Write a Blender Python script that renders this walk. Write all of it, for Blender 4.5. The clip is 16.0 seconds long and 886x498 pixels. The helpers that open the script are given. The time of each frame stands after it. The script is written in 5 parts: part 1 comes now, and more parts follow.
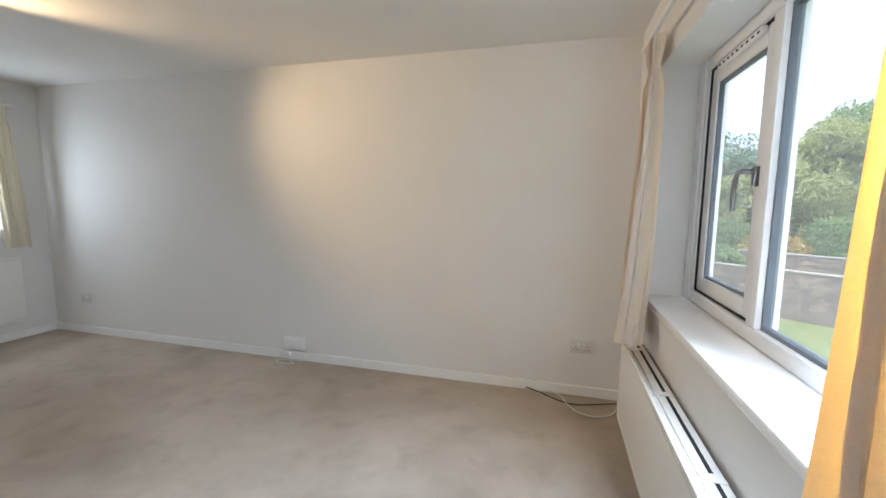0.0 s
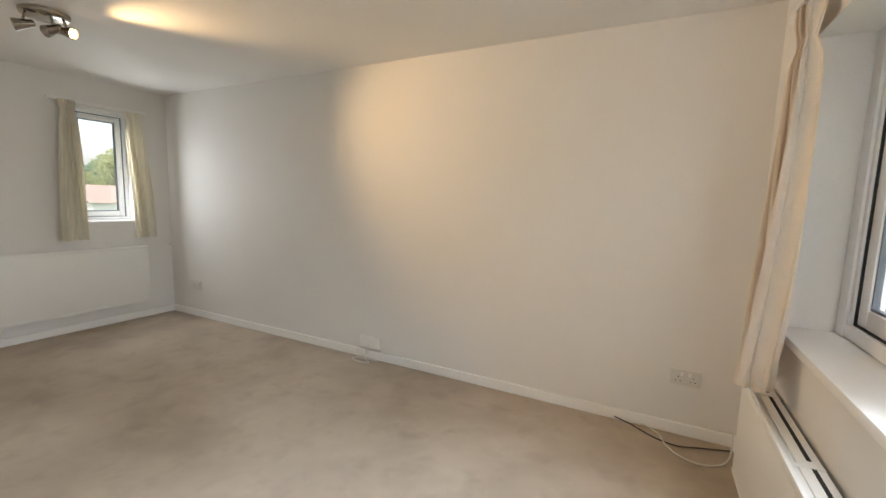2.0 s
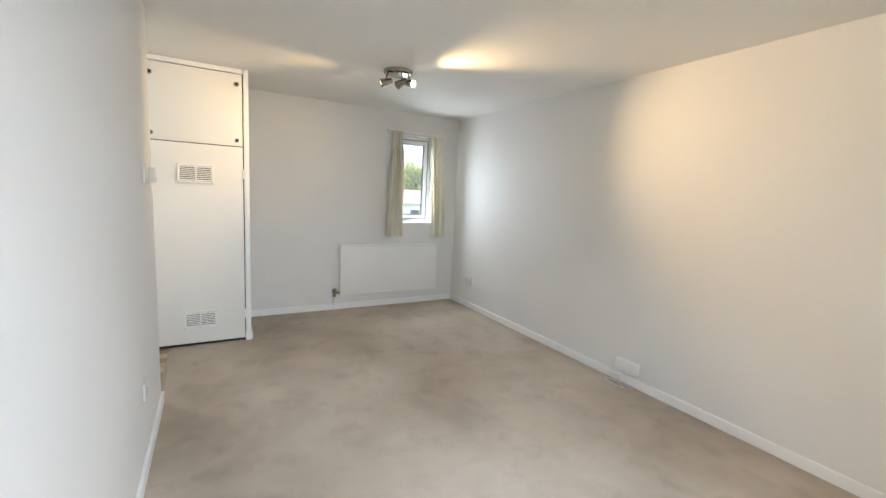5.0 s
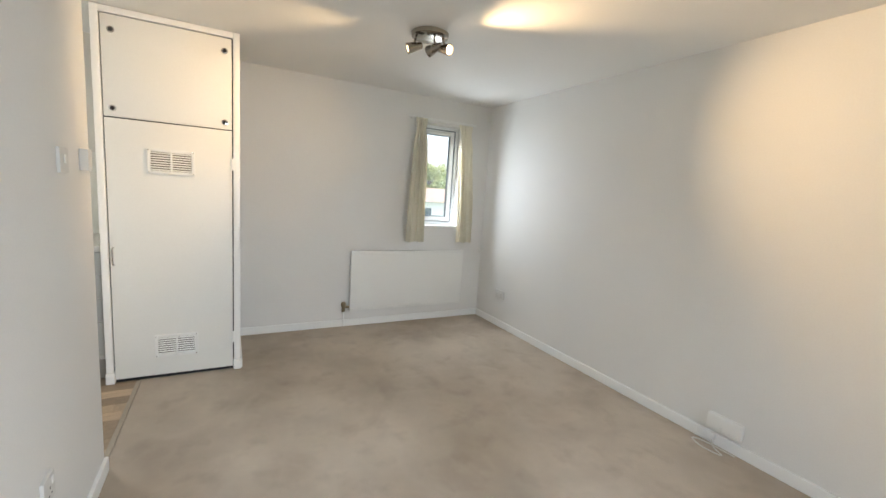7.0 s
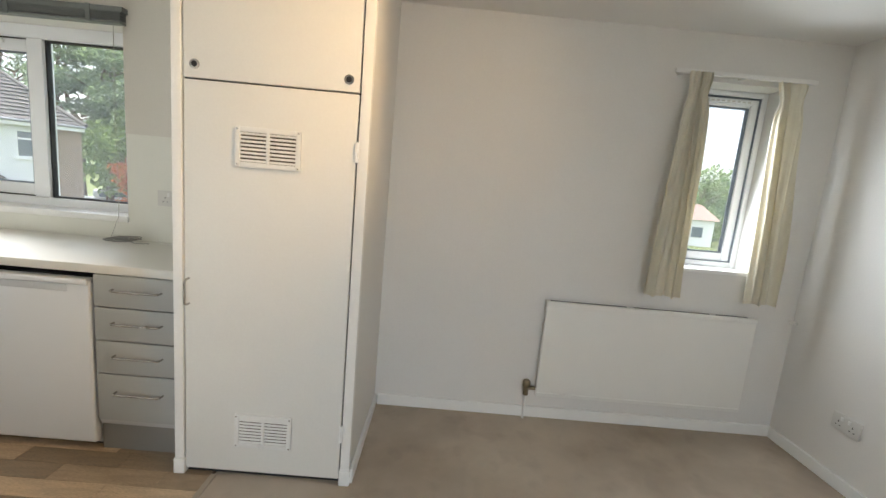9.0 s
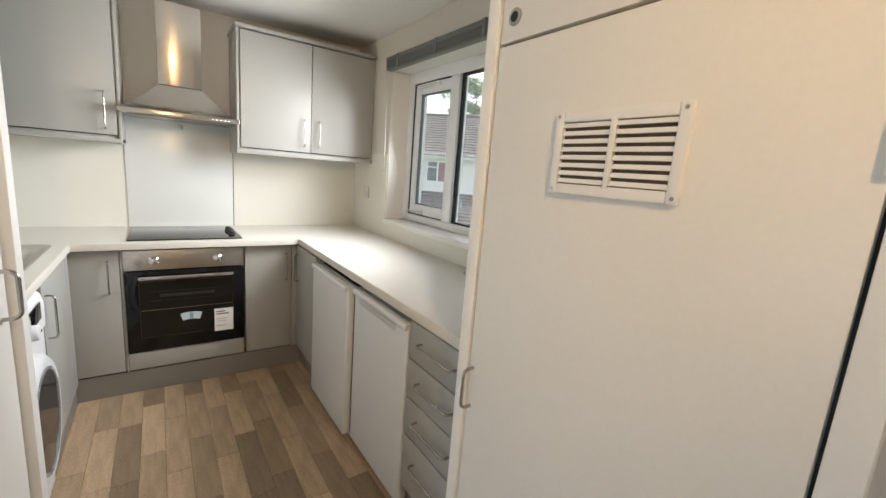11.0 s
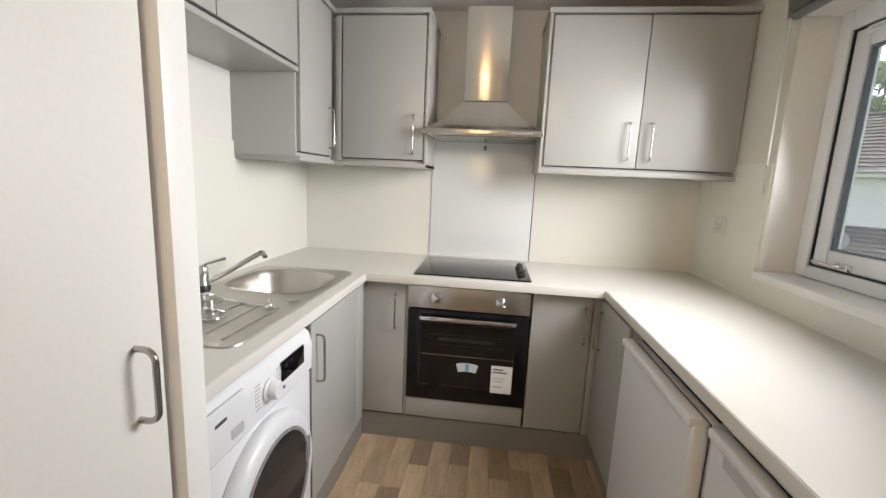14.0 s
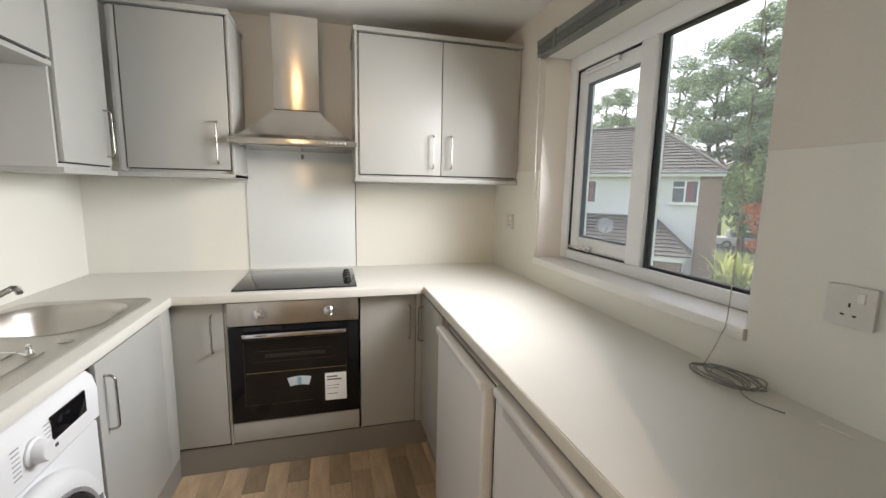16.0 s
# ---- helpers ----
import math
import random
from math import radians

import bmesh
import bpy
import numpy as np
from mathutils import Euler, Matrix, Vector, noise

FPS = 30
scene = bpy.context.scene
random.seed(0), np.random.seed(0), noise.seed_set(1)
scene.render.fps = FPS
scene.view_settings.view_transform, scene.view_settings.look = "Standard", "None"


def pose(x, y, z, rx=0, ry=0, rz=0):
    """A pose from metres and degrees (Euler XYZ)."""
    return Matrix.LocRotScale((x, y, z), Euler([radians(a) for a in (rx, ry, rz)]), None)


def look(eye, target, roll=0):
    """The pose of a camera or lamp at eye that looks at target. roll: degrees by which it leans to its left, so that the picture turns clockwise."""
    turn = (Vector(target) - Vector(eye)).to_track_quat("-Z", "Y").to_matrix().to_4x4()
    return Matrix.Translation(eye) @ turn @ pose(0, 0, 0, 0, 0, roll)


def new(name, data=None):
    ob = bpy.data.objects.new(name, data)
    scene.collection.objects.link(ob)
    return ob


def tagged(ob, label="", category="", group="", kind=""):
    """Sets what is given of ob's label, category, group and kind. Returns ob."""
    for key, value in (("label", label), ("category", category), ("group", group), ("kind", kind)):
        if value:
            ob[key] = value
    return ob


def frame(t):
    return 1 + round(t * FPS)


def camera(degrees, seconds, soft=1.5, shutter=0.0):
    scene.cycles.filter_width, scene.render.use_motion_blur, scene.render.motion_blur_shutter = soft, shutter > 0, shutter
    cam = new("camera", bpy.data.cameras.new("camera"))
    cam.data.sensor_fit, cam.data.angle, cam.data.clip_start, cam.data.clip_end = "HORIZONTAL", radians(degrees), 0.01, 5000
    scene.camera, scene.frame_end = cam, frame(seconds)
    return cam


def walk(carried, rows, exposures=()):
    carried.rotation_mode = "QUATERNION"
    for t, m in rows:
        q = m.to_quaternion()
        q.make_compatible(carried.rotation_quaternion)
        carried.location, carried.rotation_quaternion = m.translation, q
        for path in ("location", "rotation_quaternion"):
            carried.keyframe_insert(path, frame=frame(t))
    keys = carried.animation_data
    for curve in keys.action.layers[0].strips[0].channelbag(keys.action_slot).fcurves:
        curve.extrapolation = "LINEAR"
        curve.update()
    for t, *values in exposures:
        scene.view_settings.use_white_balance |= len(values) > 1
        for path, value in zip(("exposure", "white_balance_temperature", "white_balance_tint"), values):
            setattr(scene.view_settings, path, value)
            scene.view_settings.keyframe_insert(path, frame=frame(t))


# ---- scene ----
cam = camera(94.4, 16.0)
PATH = [
    (0, (0.102, 0.349, 1.307), (-0.421, 2.266, 1.082), 0.7),
    (0.5, (0.152, 0.554, 1.317), (-0.329, 2.479, 1.065), 1.1),
    (1, (0.155, 0.592, 1.311), (-0.373, 2.505, 1.064), 1.5),
    (1.5, (0.111, 0.572, 1.323), (-0.57, 2.436, 1.073), 1.4),
    (2, (0.073, 0.537, 1.324), (-0.83, 2.305, 1.086), 1.6),
    (2.5, (0.03, 0.477, 1.384), (-1.081, 2.119, 1.124), 1.5),
    (3, (0.033, 0.445, 1.391), (-1.28, 1.931, 1.13), 1.7),
    (3.5, (0.011, 0.434, 1.38), (-1.47, 1.753, 1.121), 2.0),
    (4, (0.006, 0.402, 1.377), (-1.595, 1.573, 1.118), 2.3),
    (4.5, (0.0, 0.366, 1.391), (-1.679, 1.421, 1.127), 2.4),
    (4.7, (0.007, 0.379, 1.388), (-1.7, 1.387, 1.126), 2.5),
    (6.8, (-0.594, 0.594, 1.383), (-2.353, 1.511, 1.125), 3.4),
    (7, (-0.742, 0.61, 1.385), (-2.491, 1.541, 1.113), 3.8),
    (7.5, (-1.155, 0.73, 1.402), (-2.918, 1.628, 1.107), 4.1),
    (8, (-1.559, 0.834, 1.396), (-3.386, 1.597, 1.114), 4.1),
    (8.5, (-1.939, 0.932, 1.397), (-3.876, 1.335, 1.106), 4.5),
    (9, (-2.28, 0.999, 1.383), (-4.256, 1.028, 1.077), 5.2),
    (9.5, (-2.623, 1.001, 1.426), (-4.571, 0.699, 1.086), 6.4),
    (10, (-2.903, 0.991, 1.421), (-4.692, 0.168, 1.066), 6.1),
    (10.2, (-2.991, 0.968, 1.42), (-4.67, -0.058, 1.061), 5.7),
    (12.3, (-3.513, 0.196, 1.374), (-3.762, -1.758, 1.028), 4.0),
    (12.5, (-3.502, 0.117, 1.373), (-3.641, -1.848, 1.029), 4.0),
    (13, (-3.5, -0.023, 1.377), (-3.394, -1.991, 1.036), 3.5),
    (13.5, (-3.505, -0.076, 1.378), (-3.271, -2.033, 1.041), 3.0),
    (14, (-3.502, -0.079, 1.373), (-3.273, -2.038, 1.044), 2.6),
    (14.5, (-3.518, -0.073, 1.385), (-3.408, -2.045, 1.065), 2.0),
    (15, (-3.545, -0.06, 1.386), (-3.636, -2.034, 1.083), 1.5),
    (15.5, (-3.572, -0.027, 1.391), (-3.894, -1.979, 1.098), 1.2),
    (16, (-3.593, 0.01, 1.396), (-4.114, -1.9, 1.111), 1.1),
]
EXPOSURES = [(0, 1.75, 6050, 11), (1.2, 1.72, 6350, 12), (2.0, 1.75, 6950, 13), (3.3, 2.1, 6200, 11), (7.5, 2.14, 6450, 10), (9, 1.9, 6600, 10), (10.2, 1.72, 6850, 12), (12.3, 1.38, 6700, 13), (14, 1.38, 6850, 14), (16, 1.42, 6850, 14)]
walk(cam, [(t, look(eye, target, roll)) for t, eye, target, roll in PATH], EXPOSURES)

# ---- world and lights ----
world = bpy.data.worlds.new("sky")
scene.world = world
world.use_nodes = True
wn = world.node_tree
wn.nodes.clear()
sky = wn.nodes.new("ShaderNodeTexSky")
sky.sky_type, sky.sun_disc = "NISHITA", False
sky.sun_elevation, sky.sun_rotation = radians(60), radians(180)
sky.air_density, sky.dust_density = 1.0, 4.0
hsv = wn.nodes.new("ShaderNodeHueSaturation")
hsv.inputs["Saturation"].default_value = 0.5
bg = wn.nodes.new("ShaderNodeBackground")
bg.inputs["Strength"].default_value = 0.15
wo = wn.nodes.new("ShaderNodeOutputWorld")
wn.links.new(sky.outputs[0], hsv.inputs["Color"])
wn.links.new(hsv.outputs[0], bg.inputs["Color"])
wn.links.new(bg.outputs[0], wo.inputs["Surface"])

sun_data = bpy.data.lights.new("sun", "SUN")
sun_data.energy, sun_data.angle, sun_data.color = 1.5, radians(20), (1.0, 0.99, 0.97)
sun = new("sun", sun_data)
sun.matrix_basis = look((0, 0, 0), (0.0, 0.5, -0.866))


# daylight standing in the openings
def opening_light(name, x, out, y, z, w, h, watts, spread, colour, dip=0.45, aside=0.0):
    ld = bpy.data.lights.new(name, "AREA")
    ld.shape, ld.size, ld.size_y = "RECTANGLE", w, h
    ld.energy, ld.color, ld.spread = watts, colour, radians(spread)
    lo = new(name, ld)
    lo.matrix_basis = look((x, y, z), (x - out, y + aside, z - dip))
    return lo


opening_light("window_light", 0.675, 1, 1.38, 1.62, 1.0, 0.24, 11.6, 130, (0.74, 0.86, 1.0), 1.0, -0.55)
opening_light("window_light", -4.65, -1, -1.41, 1.72, 0.92, 0.6, 9.3, 125, (0.9, 0.95, 1.0), 0.3, -0.2)
opening_light("window_light", -4.74, -1, 2.62, 1.5, 0.3, 0.8, 2.6, 165, (0.82, 0.91, 1.0), 0.18, 0.3)


# ---- materials ----
def mat(name, col, rough=0.5, metal=0.0, var=0.06, scale=6.0, fine=120.0, bump=0.0, bump_scale=200.0, spec=0.5, coat=0.0, rvar=0.08, island=0.0, obrand=0.0, stretch=None):
    m = bpy.data.materials.new(name)
    m.use_nodes = True
    nt = m.node_tree
    b = nt.nodes["Principled BSDF"]
    b.inputs["Metallic"].default_value = metal
    b.inputs["Specular IOR Level"].default_value = spec
    b.inputs["Coat Weight"].default_value = coat
    tc = nt.nodes.new("ShaderNodeTexCoord")
    src = tc.outputs["Object"]
    if stretch:
        mp = nt.nodes.new("ShaderNodeMapping")
        mp.inputs["Scale"].default_value = stretch
        nt.links.new(src, mp.inputs["Vector"])
        src = mp.outputs[0]
    n1 = nt.nodes.new("ShaderNodeTexNoise")
    n1.inputs["Scale"].default_value, n1.inputs["Detail"].default_value = scale, 5
    n2 = nt.nodes.new("ShaderNodeTexNoise")
    n2.inputs["Scale"].default_value, n2.inputs["Detail"].default_value = fine, 3
    for n in (n1, n2):
        nt.links.new(src, n.inputs["Vector"])
    add = nt.nodes.new("ShaderNodeMath")
    add.operation = "ADD"
    nt.links.new(n1.outputs["Fac"], add.inputs[0])
    nt.links.new(n2.outputs["Fac"], add.inputs[1])
    fac = add.outputs[0]
    extra = nt.nodes.new("ShaderNodeObjectInfo").outputs["Random"] if obrand else nt.nodes.new("ShaderNodeNewGeometry").outputs["Random Per Island"] if island else None
    mr = nt.nodes.new("ShaderNodeMapRange")
    mr.inputs["From Min"].default_value, mr.inputs["From Max"].default_value = 0.6, 1.4
    mr.inputs["To Min"].default_value, mr.inputs["To Max"].default_value = 1 - var, 1 + var
    nt.links.new(fac, mr.inputs["Value"])
    val = mr.outputs[0]
    if extra:
        k = obrand or island
        m2 = nt.nodes.new("ShaderNodeMapRange")
        m2.inputs["To Min"].default_value, m2.inputs["To Max"].default_value = 1 - k, 1 + k
        nt.links.new(extra, m2.inputs["Value"])
        mu = nt.nodes.new("ShaderNodeMath")
        mu.operation = "MULTIPLY"
        nt.links.new(val, mu.inputs[0])
        nt.links.new(m2.outputs[0], mu.inputs[1])
        val = mu.outputs[0]
    mx = nt.nodes.new("ShaderNodeVectorMath")
    mx.operation = "SCALE"
    mx.inputs[0].default_value = col
    nt.links.new(val, mx.inputs["Scale"])
    nt.links.new(mx.outputs[0], b.inputs["Base Color"])
    rr = nt.nodes.new("ShaderNodeMapRange")
    rr.inputs["From Min"].default_value, rr.inputs["From Max"].default_value = 0.3, 0.7
    rr.inputs["To Min"].default_value, rr.inputs["To Max"].default_value = max(0.02, rough - rvar), min(1, rough + rvar)
    nt.links.new(n1.outputs["Fac"], rr.inputs["Value"])
    nt.links.new(rr.outputs[0], b.inputs["Roughness"])
    if bump:
        n3 = nt.nodes.new("ShaderNodeTexNoise")
        n3.inputs["Scale"].default_value, n3.inputs["Detail"].default_value = bump_scale, 4
        nt.links.new(src, n3.inputs["Vector"])
        bp = nt.nodes.new("ShaderNodeBump")
        bp.inputs["Strength"].default_value, bp.inputs["Distance"].default_value = bump, 0.004
        nt.links.new(n3.outputs["Fac"], bp.inputs["Height"])
        nt.links.new(bp.outputs[0], b.inputs["Normal"])
    return m


def glass_mat(name, tint=(1, 1, 1), rough=0.0):
    m = bpy.data.materials.new(name)
    m.use_nodes = True
    b = m.node_tree.nodes["Principled BSDF"]
    b.inputs["Base Color"].default_value = (*tint, 1)
    b.inputs["Transmission Weight"].default_value = 1.0
    b.inputs["Roughness"].default_value = rough
    b.inputs["IOR"].default_value = 1.3
    return m


def glow_mat(name, col, strength):
    m = bpy.data.materials.new(name)
    m.use_nodes = True
    b = m.node_tree.nodes["Principled BSDF"]
    b.inputs["Emission Color"].default_value = (*col, 1)
    b.inputs["Emission Strength"].default_value = strength
    return m


def stained(m, col, dark, scale, lo, hi):
    """Lays large soft stains of another colour over a material."""
    nt = m.node_tree
    b = nt.nodes["Principled BSDF"]
    old = b.inputs["Base Color"].links[0].from_socket
    tc = nt.nodes.new("ShaderNodeTexCoord")
    n = nt.nodes.new("ShaderNodeTexNoise")
    n.inputs["Scale"].default_value, n.inputs["Detail"].default_value, n.inputs["Roughness"].default_value = scale, 5, 0.5
    n.inputs["Distortion"].default_value = 0.15
    nt.links.new(tc.outputs["Object"], n.inputs["Vector"])
    r = nt.nodes.new("ShaderNodeMapRange")
    r.inputs["From Min"].default_value, r.inputs["From Max"].default_value = lo, hi
    r.inputs["To Max"].default_value = dark
    nt.links.new(n.outputs["Fac"], r.inputs["Value"])
    mix = nt.nodes.new("ShaderNodeMix")
    mix.data_type = "RGBA"
    nt.links.new(r.outputs[0], mix.inputs[0])
    nt.links.new(old, mix.inputs[6])
    mix.inputs[7].default_value = (*col, 1)
    nt.links.new(mix.outputs[2], b.inputs["Base Color"])
    return m


def thin_cloth(m, col, share):
    """Lets a share of the light through cloth or leaves; gives window glass a painted haze."""
    nt = m.node_tree
    b = nt.nodes["Principled BSDF"]
    o = nt.nodes["Material Output"]
    t = nt.nodes.new("ShaderNodeBsdfTranslucent")
    t.inputs["Color"].default_value = (*col, 1)
    mx = nt.nodes.new("ShaderNodeMixShader")
    mx.inputs[0].default_value = share
    nt.links.new(b.outputs[0], mx.inputs[1])
    nt.links.new(t.outputs[0], mx.inputs[2])
    nt.links.new(mx.outputs[0], o.inputs["Surface"])


def brushed(m):
    """Draws highlights out along the upright."""
    b = m.node_tree.nodes["Principled BSDF"]
    b.inputs["Anisotropic"].default_value = 0.7
    b.inputs["Anisotropic Rotation"].default_value = 0.25


M_WALL = mat("wall_paint", (0.76, 0.74, 0.705), 0.6, var=0.03, scale=1.6, bump=0.08, bump_scale=160)
M_CEIL = mat("ceiling_paint", (0.8, 0.785, 0.75), 0.75, var=0.025, scale=1.2, bump=0.12, bump_scale=90)
M_CARPET = stained(stained(stained(mat("carpet", (0.58, 0.495, 0.4), 0.95, var=0.16, scale=3.0, fine=420, bump=0.9, bump_scale=520, spec=0.1),
                   (0.3, 0.23, 0.16), 0.6, 0.9, 0.44, 0.74), (0.25, 0.19, 0.145), 0.4, 2.0, 0.46, 0.74), (0.24, 0.185, 0.145), 0.28, 6.0, 0.52, 0.72)
M_GLOSS = mat("white_gloss_paint", (0.86, 0.85, 0.82), 0.34, var=0.02, scale=3, rvar=0.02, bump=0.03, bump_scale=60)
M_DOOR = mat("cream_door_paint", (0.78, 0.765, 0.72), 0.42, var=0.025, scale=1.5, rvar=0.03, bump=0.05, bump_scale=80)
M_UPVC = mat("white_upvc", (0.86, 0.87, 0.88), 0.4, var=0.004, scale=8, rvar=0.01)
M_GASKET = mat("black_gasket", (0.02, 0.02, 0.022), 0.6)
M_BEAD = mat("grey_glazing_bead", (0.16, 0.19, 0.23), 0.5)
M_GLASS = glass_mat("window_glass", (0.95, 0.985, 1.0))
# translucent share puts the washed-out haze of the view into the panes
thin_cloth(M_GLASS, (0.9, 0.95, 1.0), 0.06)
M_RAD = mat("radiator_enamel", (0.8, 0.785, 0.74), 0.36, var=0.015, scale=2, rvar=0.02)
# same cloth twice; this copy has the backlit ochre glow put into its colour
M_CURTAIN_BACKLIT = mat("cream_curtain_backlit", (0.86, 0.835, 0.75), 0.9, var=0.08, scale=9, fine=260, bump=0.35, bump_scale=420, spec=0.1)
thin_cloth(M_CURTAIN_BACKLIT, (0.9, 0.6, 0.22), 0.37)
# copy of the cream cloth, coloured for curtains lit from the room
M_CURTAIN_FRONTLIT = mat("cream_curtain_frontlit", (0.85, 0.81, 0.69), 0.9, var=0.08, scale=9, fine=260, bump=0.35, bump_scale=420, spec=0.1)
thin_cloth(M_CURTAIN_FRONTLIT, (0.85, 0.78, 0.6), 0.25)
M_PLASTIC = mat("white_plastic", (0.8, 0.79, 0.76), 0.35, var=0.015)
M_PLATE = mat("aged_white_plastic", (0.66, 0.64, 0.6), 0.4, var=0.02)
# painted shade for the wall unit gaps; also the timer's display and buttons
M_SHADE = mat("gap_shade_and_display", (0.05, 0.045, 0.04), 0.8)
M_DARK = mat("dark_hole", (0.015, 0.015, 0.015), 0.7)
M_CHROME = mat("chrome", (0.75, 0.75, 0.76), 0.12, metal=1, var=0.02, rvar=0.04)
M_NICKEL = mat("satin_nickel", (0.45, 0.43, 0.4), 0.22, metal=1, var=0.05, rvar=0.06)
M_STEEL = mat("brushed_steel", (0.6, 0.565, 0.515), 0.24, metal=1, var=0.025, scale=1.5, fine=60, rvar=0.03, stretch=(14, 14, 1))
brushed(M_STEEL)
M_SINK = mat("sink_steel", (0.53, 0.505, 0.465), 0.35, metal=1, var=0.04, scale=9, fine=150, rvar=0.05)
M_LAMP = mat("aged_nickel", (0.36, 0.32, 0.27), 0.25, metal=1, var=0.06, rvar=0.05)
M_DKMETAL = mat("dark_grey_metal", (0.26, 0.26, 0.27), 0.3, metal=0.8, var=0.05)
M_BRASS = mat("tarnished_brass", (0.3, 0.25, 0.17), 0.45, metal=1, var=0.2)
M_CAB = mat("grey_gloss_door", (0.385, 0.384, 0.36), 0.3, var=0.015, scale=2, rvar=0.015, spec=0.32)
M_PLINTH = mat("grey_plinth", (0.23, 0.217, 0.198), 0.4, var=0.03, scale=4)
M_CARC = mat("grey_carcass", (0.46, 0.455, 0.435), 0.4, var=0.03, scale=4)
M_WORK = mat("cream_worktop", (0.69, 0.67, 0.61), 0.42, var=0.02, scale=14, fine=320, rvar=0.02)
M_PANEL = mat("cream_splash_panel", (0.76, 0.75, 0.68), 0.34, var=0.015, scale=2, rvar=0.02)
M_SPLASH = mat("white_glass_splashback", (0.74, 0.765, 0.75), 0.22, var=0.006, rvar=0.0, spec=0.5)
M_UPPER = mat("matt_kitchen_paint", (0.69, 0.655, 0.59), 0.7, var=0.03, scale=1.6, bump=0.08, bump_scale=160)
M_APPL = mat("white_appliance", (0.73, 0.74, 0.75), 0.33, var=0.01, scale=2, rvar=0.015, bump=0.03, bump_scale=300)
M_BLACK = mat("black_glass", (0.006, 0.006, 0.007), 0.06, var=0.1, rvar=0.02, spec=0.35)
M_OVENIN = mat("oven_window_glass", (0.014, 0.012, 0.01), 0.08, var=0.3, scale=6, rvar=0.03, spec=0.25)
M_BLKPL = mat("black_plastic", (0.02, 0.02, 0.02), 0.4)
M_BLIND = mat("grey_blind_slats", (0.16, 0.17, 0.165), 0.45, var=0.08)
M_PAPER = mat("paper_label", (0.82, 0.82, 0.82), 0.6, var=0.01)
M_INK = mat("dark_print", (0.06, 0.06, 0.07), 0.6)
M_CABLE_W = mat("white_cable", (0.7, 0.68, 0.62), 0.45)
M_CABLE_B = mat("brown_cable", (0.05, 0.04, 0.035), 0.5)
M_PLANK = mat("wood_effect_vinyl", (0.39, 0.285, 0.185), 0.42, var=0.36, scale=5, fine=55, obrand=0.42, bump=0.08, bump_scale=60, stretch=(7, 1, 1))
M_SUB = mat("vinyl_joint", (0.12, 0.08, 0.055), 0.6)


# ---- mesh helpers ----
def solid(bm, x0, y0, z0, x1, y1, z1, bev=0.0, seg=2, m=None):
    """Adds a box, its edges rounded by bev."""
    t = bmesh.new()
    bmesh.ops.create_cube(t, size=1)
    for v in t.verts:
        v.co = Vector(((x0 + x1) / 2 + v.co.x * abs(x1 - x0), (y0 + y1) / 2 + v.co.y * abs(y1 - y0), (z0 + z1) / 2 + v.co.z * abs(z1 - z0)))
    if bev:
        bmesh.ops.bevel(t, geom=t.edges[:], offset=bev, segments=seg, profile=0.6, affect="EDGES")
    join(bm, t, m)
    return bm


def join(bm, t, m=None):
    me = bpy.data.meshes.new("tmp")
    if m:
        t.transform(m)
    t.to_mesh(me)
    t.free()
    bm.from_mesh(me)
    bpy.data.meshes.remove(me)


def boxm(x0, y0, z0, x1, y1, z1, bev=0.0, seg=2):
    return solid(bmesh.new(), x0, y0, z0, x1, y1, z1, bev, seg)


def lathe(bm, prof, seg=24, m=None):
    """Turns a profile of (radius, height) about z."""
    t = bmesh.new()
    rings = []
    for r, z in prof:
        rings.append([t.verts.new((max(r, 1e-4) * math.cos(a), max(r, 1e-4) * math.sin(a), z)) for a in (2 * math.pi * i / seg for i in range(seg))])
    for a, b in zip(rings, rings[1:]):
        for i in range(seg):
            t.faces.new((a[i], a[(i + 1) % seg], b[(i + 1) % seg], b[i]))
    t.faces.new(rings[0][::-1])
    t.faces.new(rings[-1])
    bmesh.ops.recalc_face_normals(t, faces=t.faces[:])
    join(bm, t, m)
    return bm


def aim(p, d):
    """The pose at p whose z axis points along d."""
    return Matrix.Translation(p) @ Vector(d).to_track_quat("Z", "Y").to_matrix().to_4x4()


def rod(bm, a, b, r, seg=12, r2=None):
    a, b = Vector(a), Vector(b)
    return lathe(bm, [(r, 0), (r if r2 is None else r2, (b - a).length)], seg, aim(a, b - a))


def tube(bm, pts, r, seg=8):
    """A round tube along points."""
    pts = [Vector(p) for p in pts]
    rings = []
    for i, p in enumerate(pts):
        d = (pts[min(i + 1, len(pts) - 1)] - pts[max(i - 1, 0)]).normalized()
        u = d.cross(Vector((0.13, 0.21, 0.97))).normalized()
        w = d.cross(u)
        rings.append([bm.verts.new(p + r * (math.cos(k) * u + math.sin(k) * w)) for k in (2 * math.pi * j / seg for j in range(seg))])
    for a, b in zip(rings, rings[1:]):
        for j in range(seg):
            bm.faces.new((a[j], a[(j + 1) % seg], b[(j + 1) % seg], b[j]))
    bm.faces.new(rings[0][::-1])
    bm.faces.new(rings[-1])
    return bm


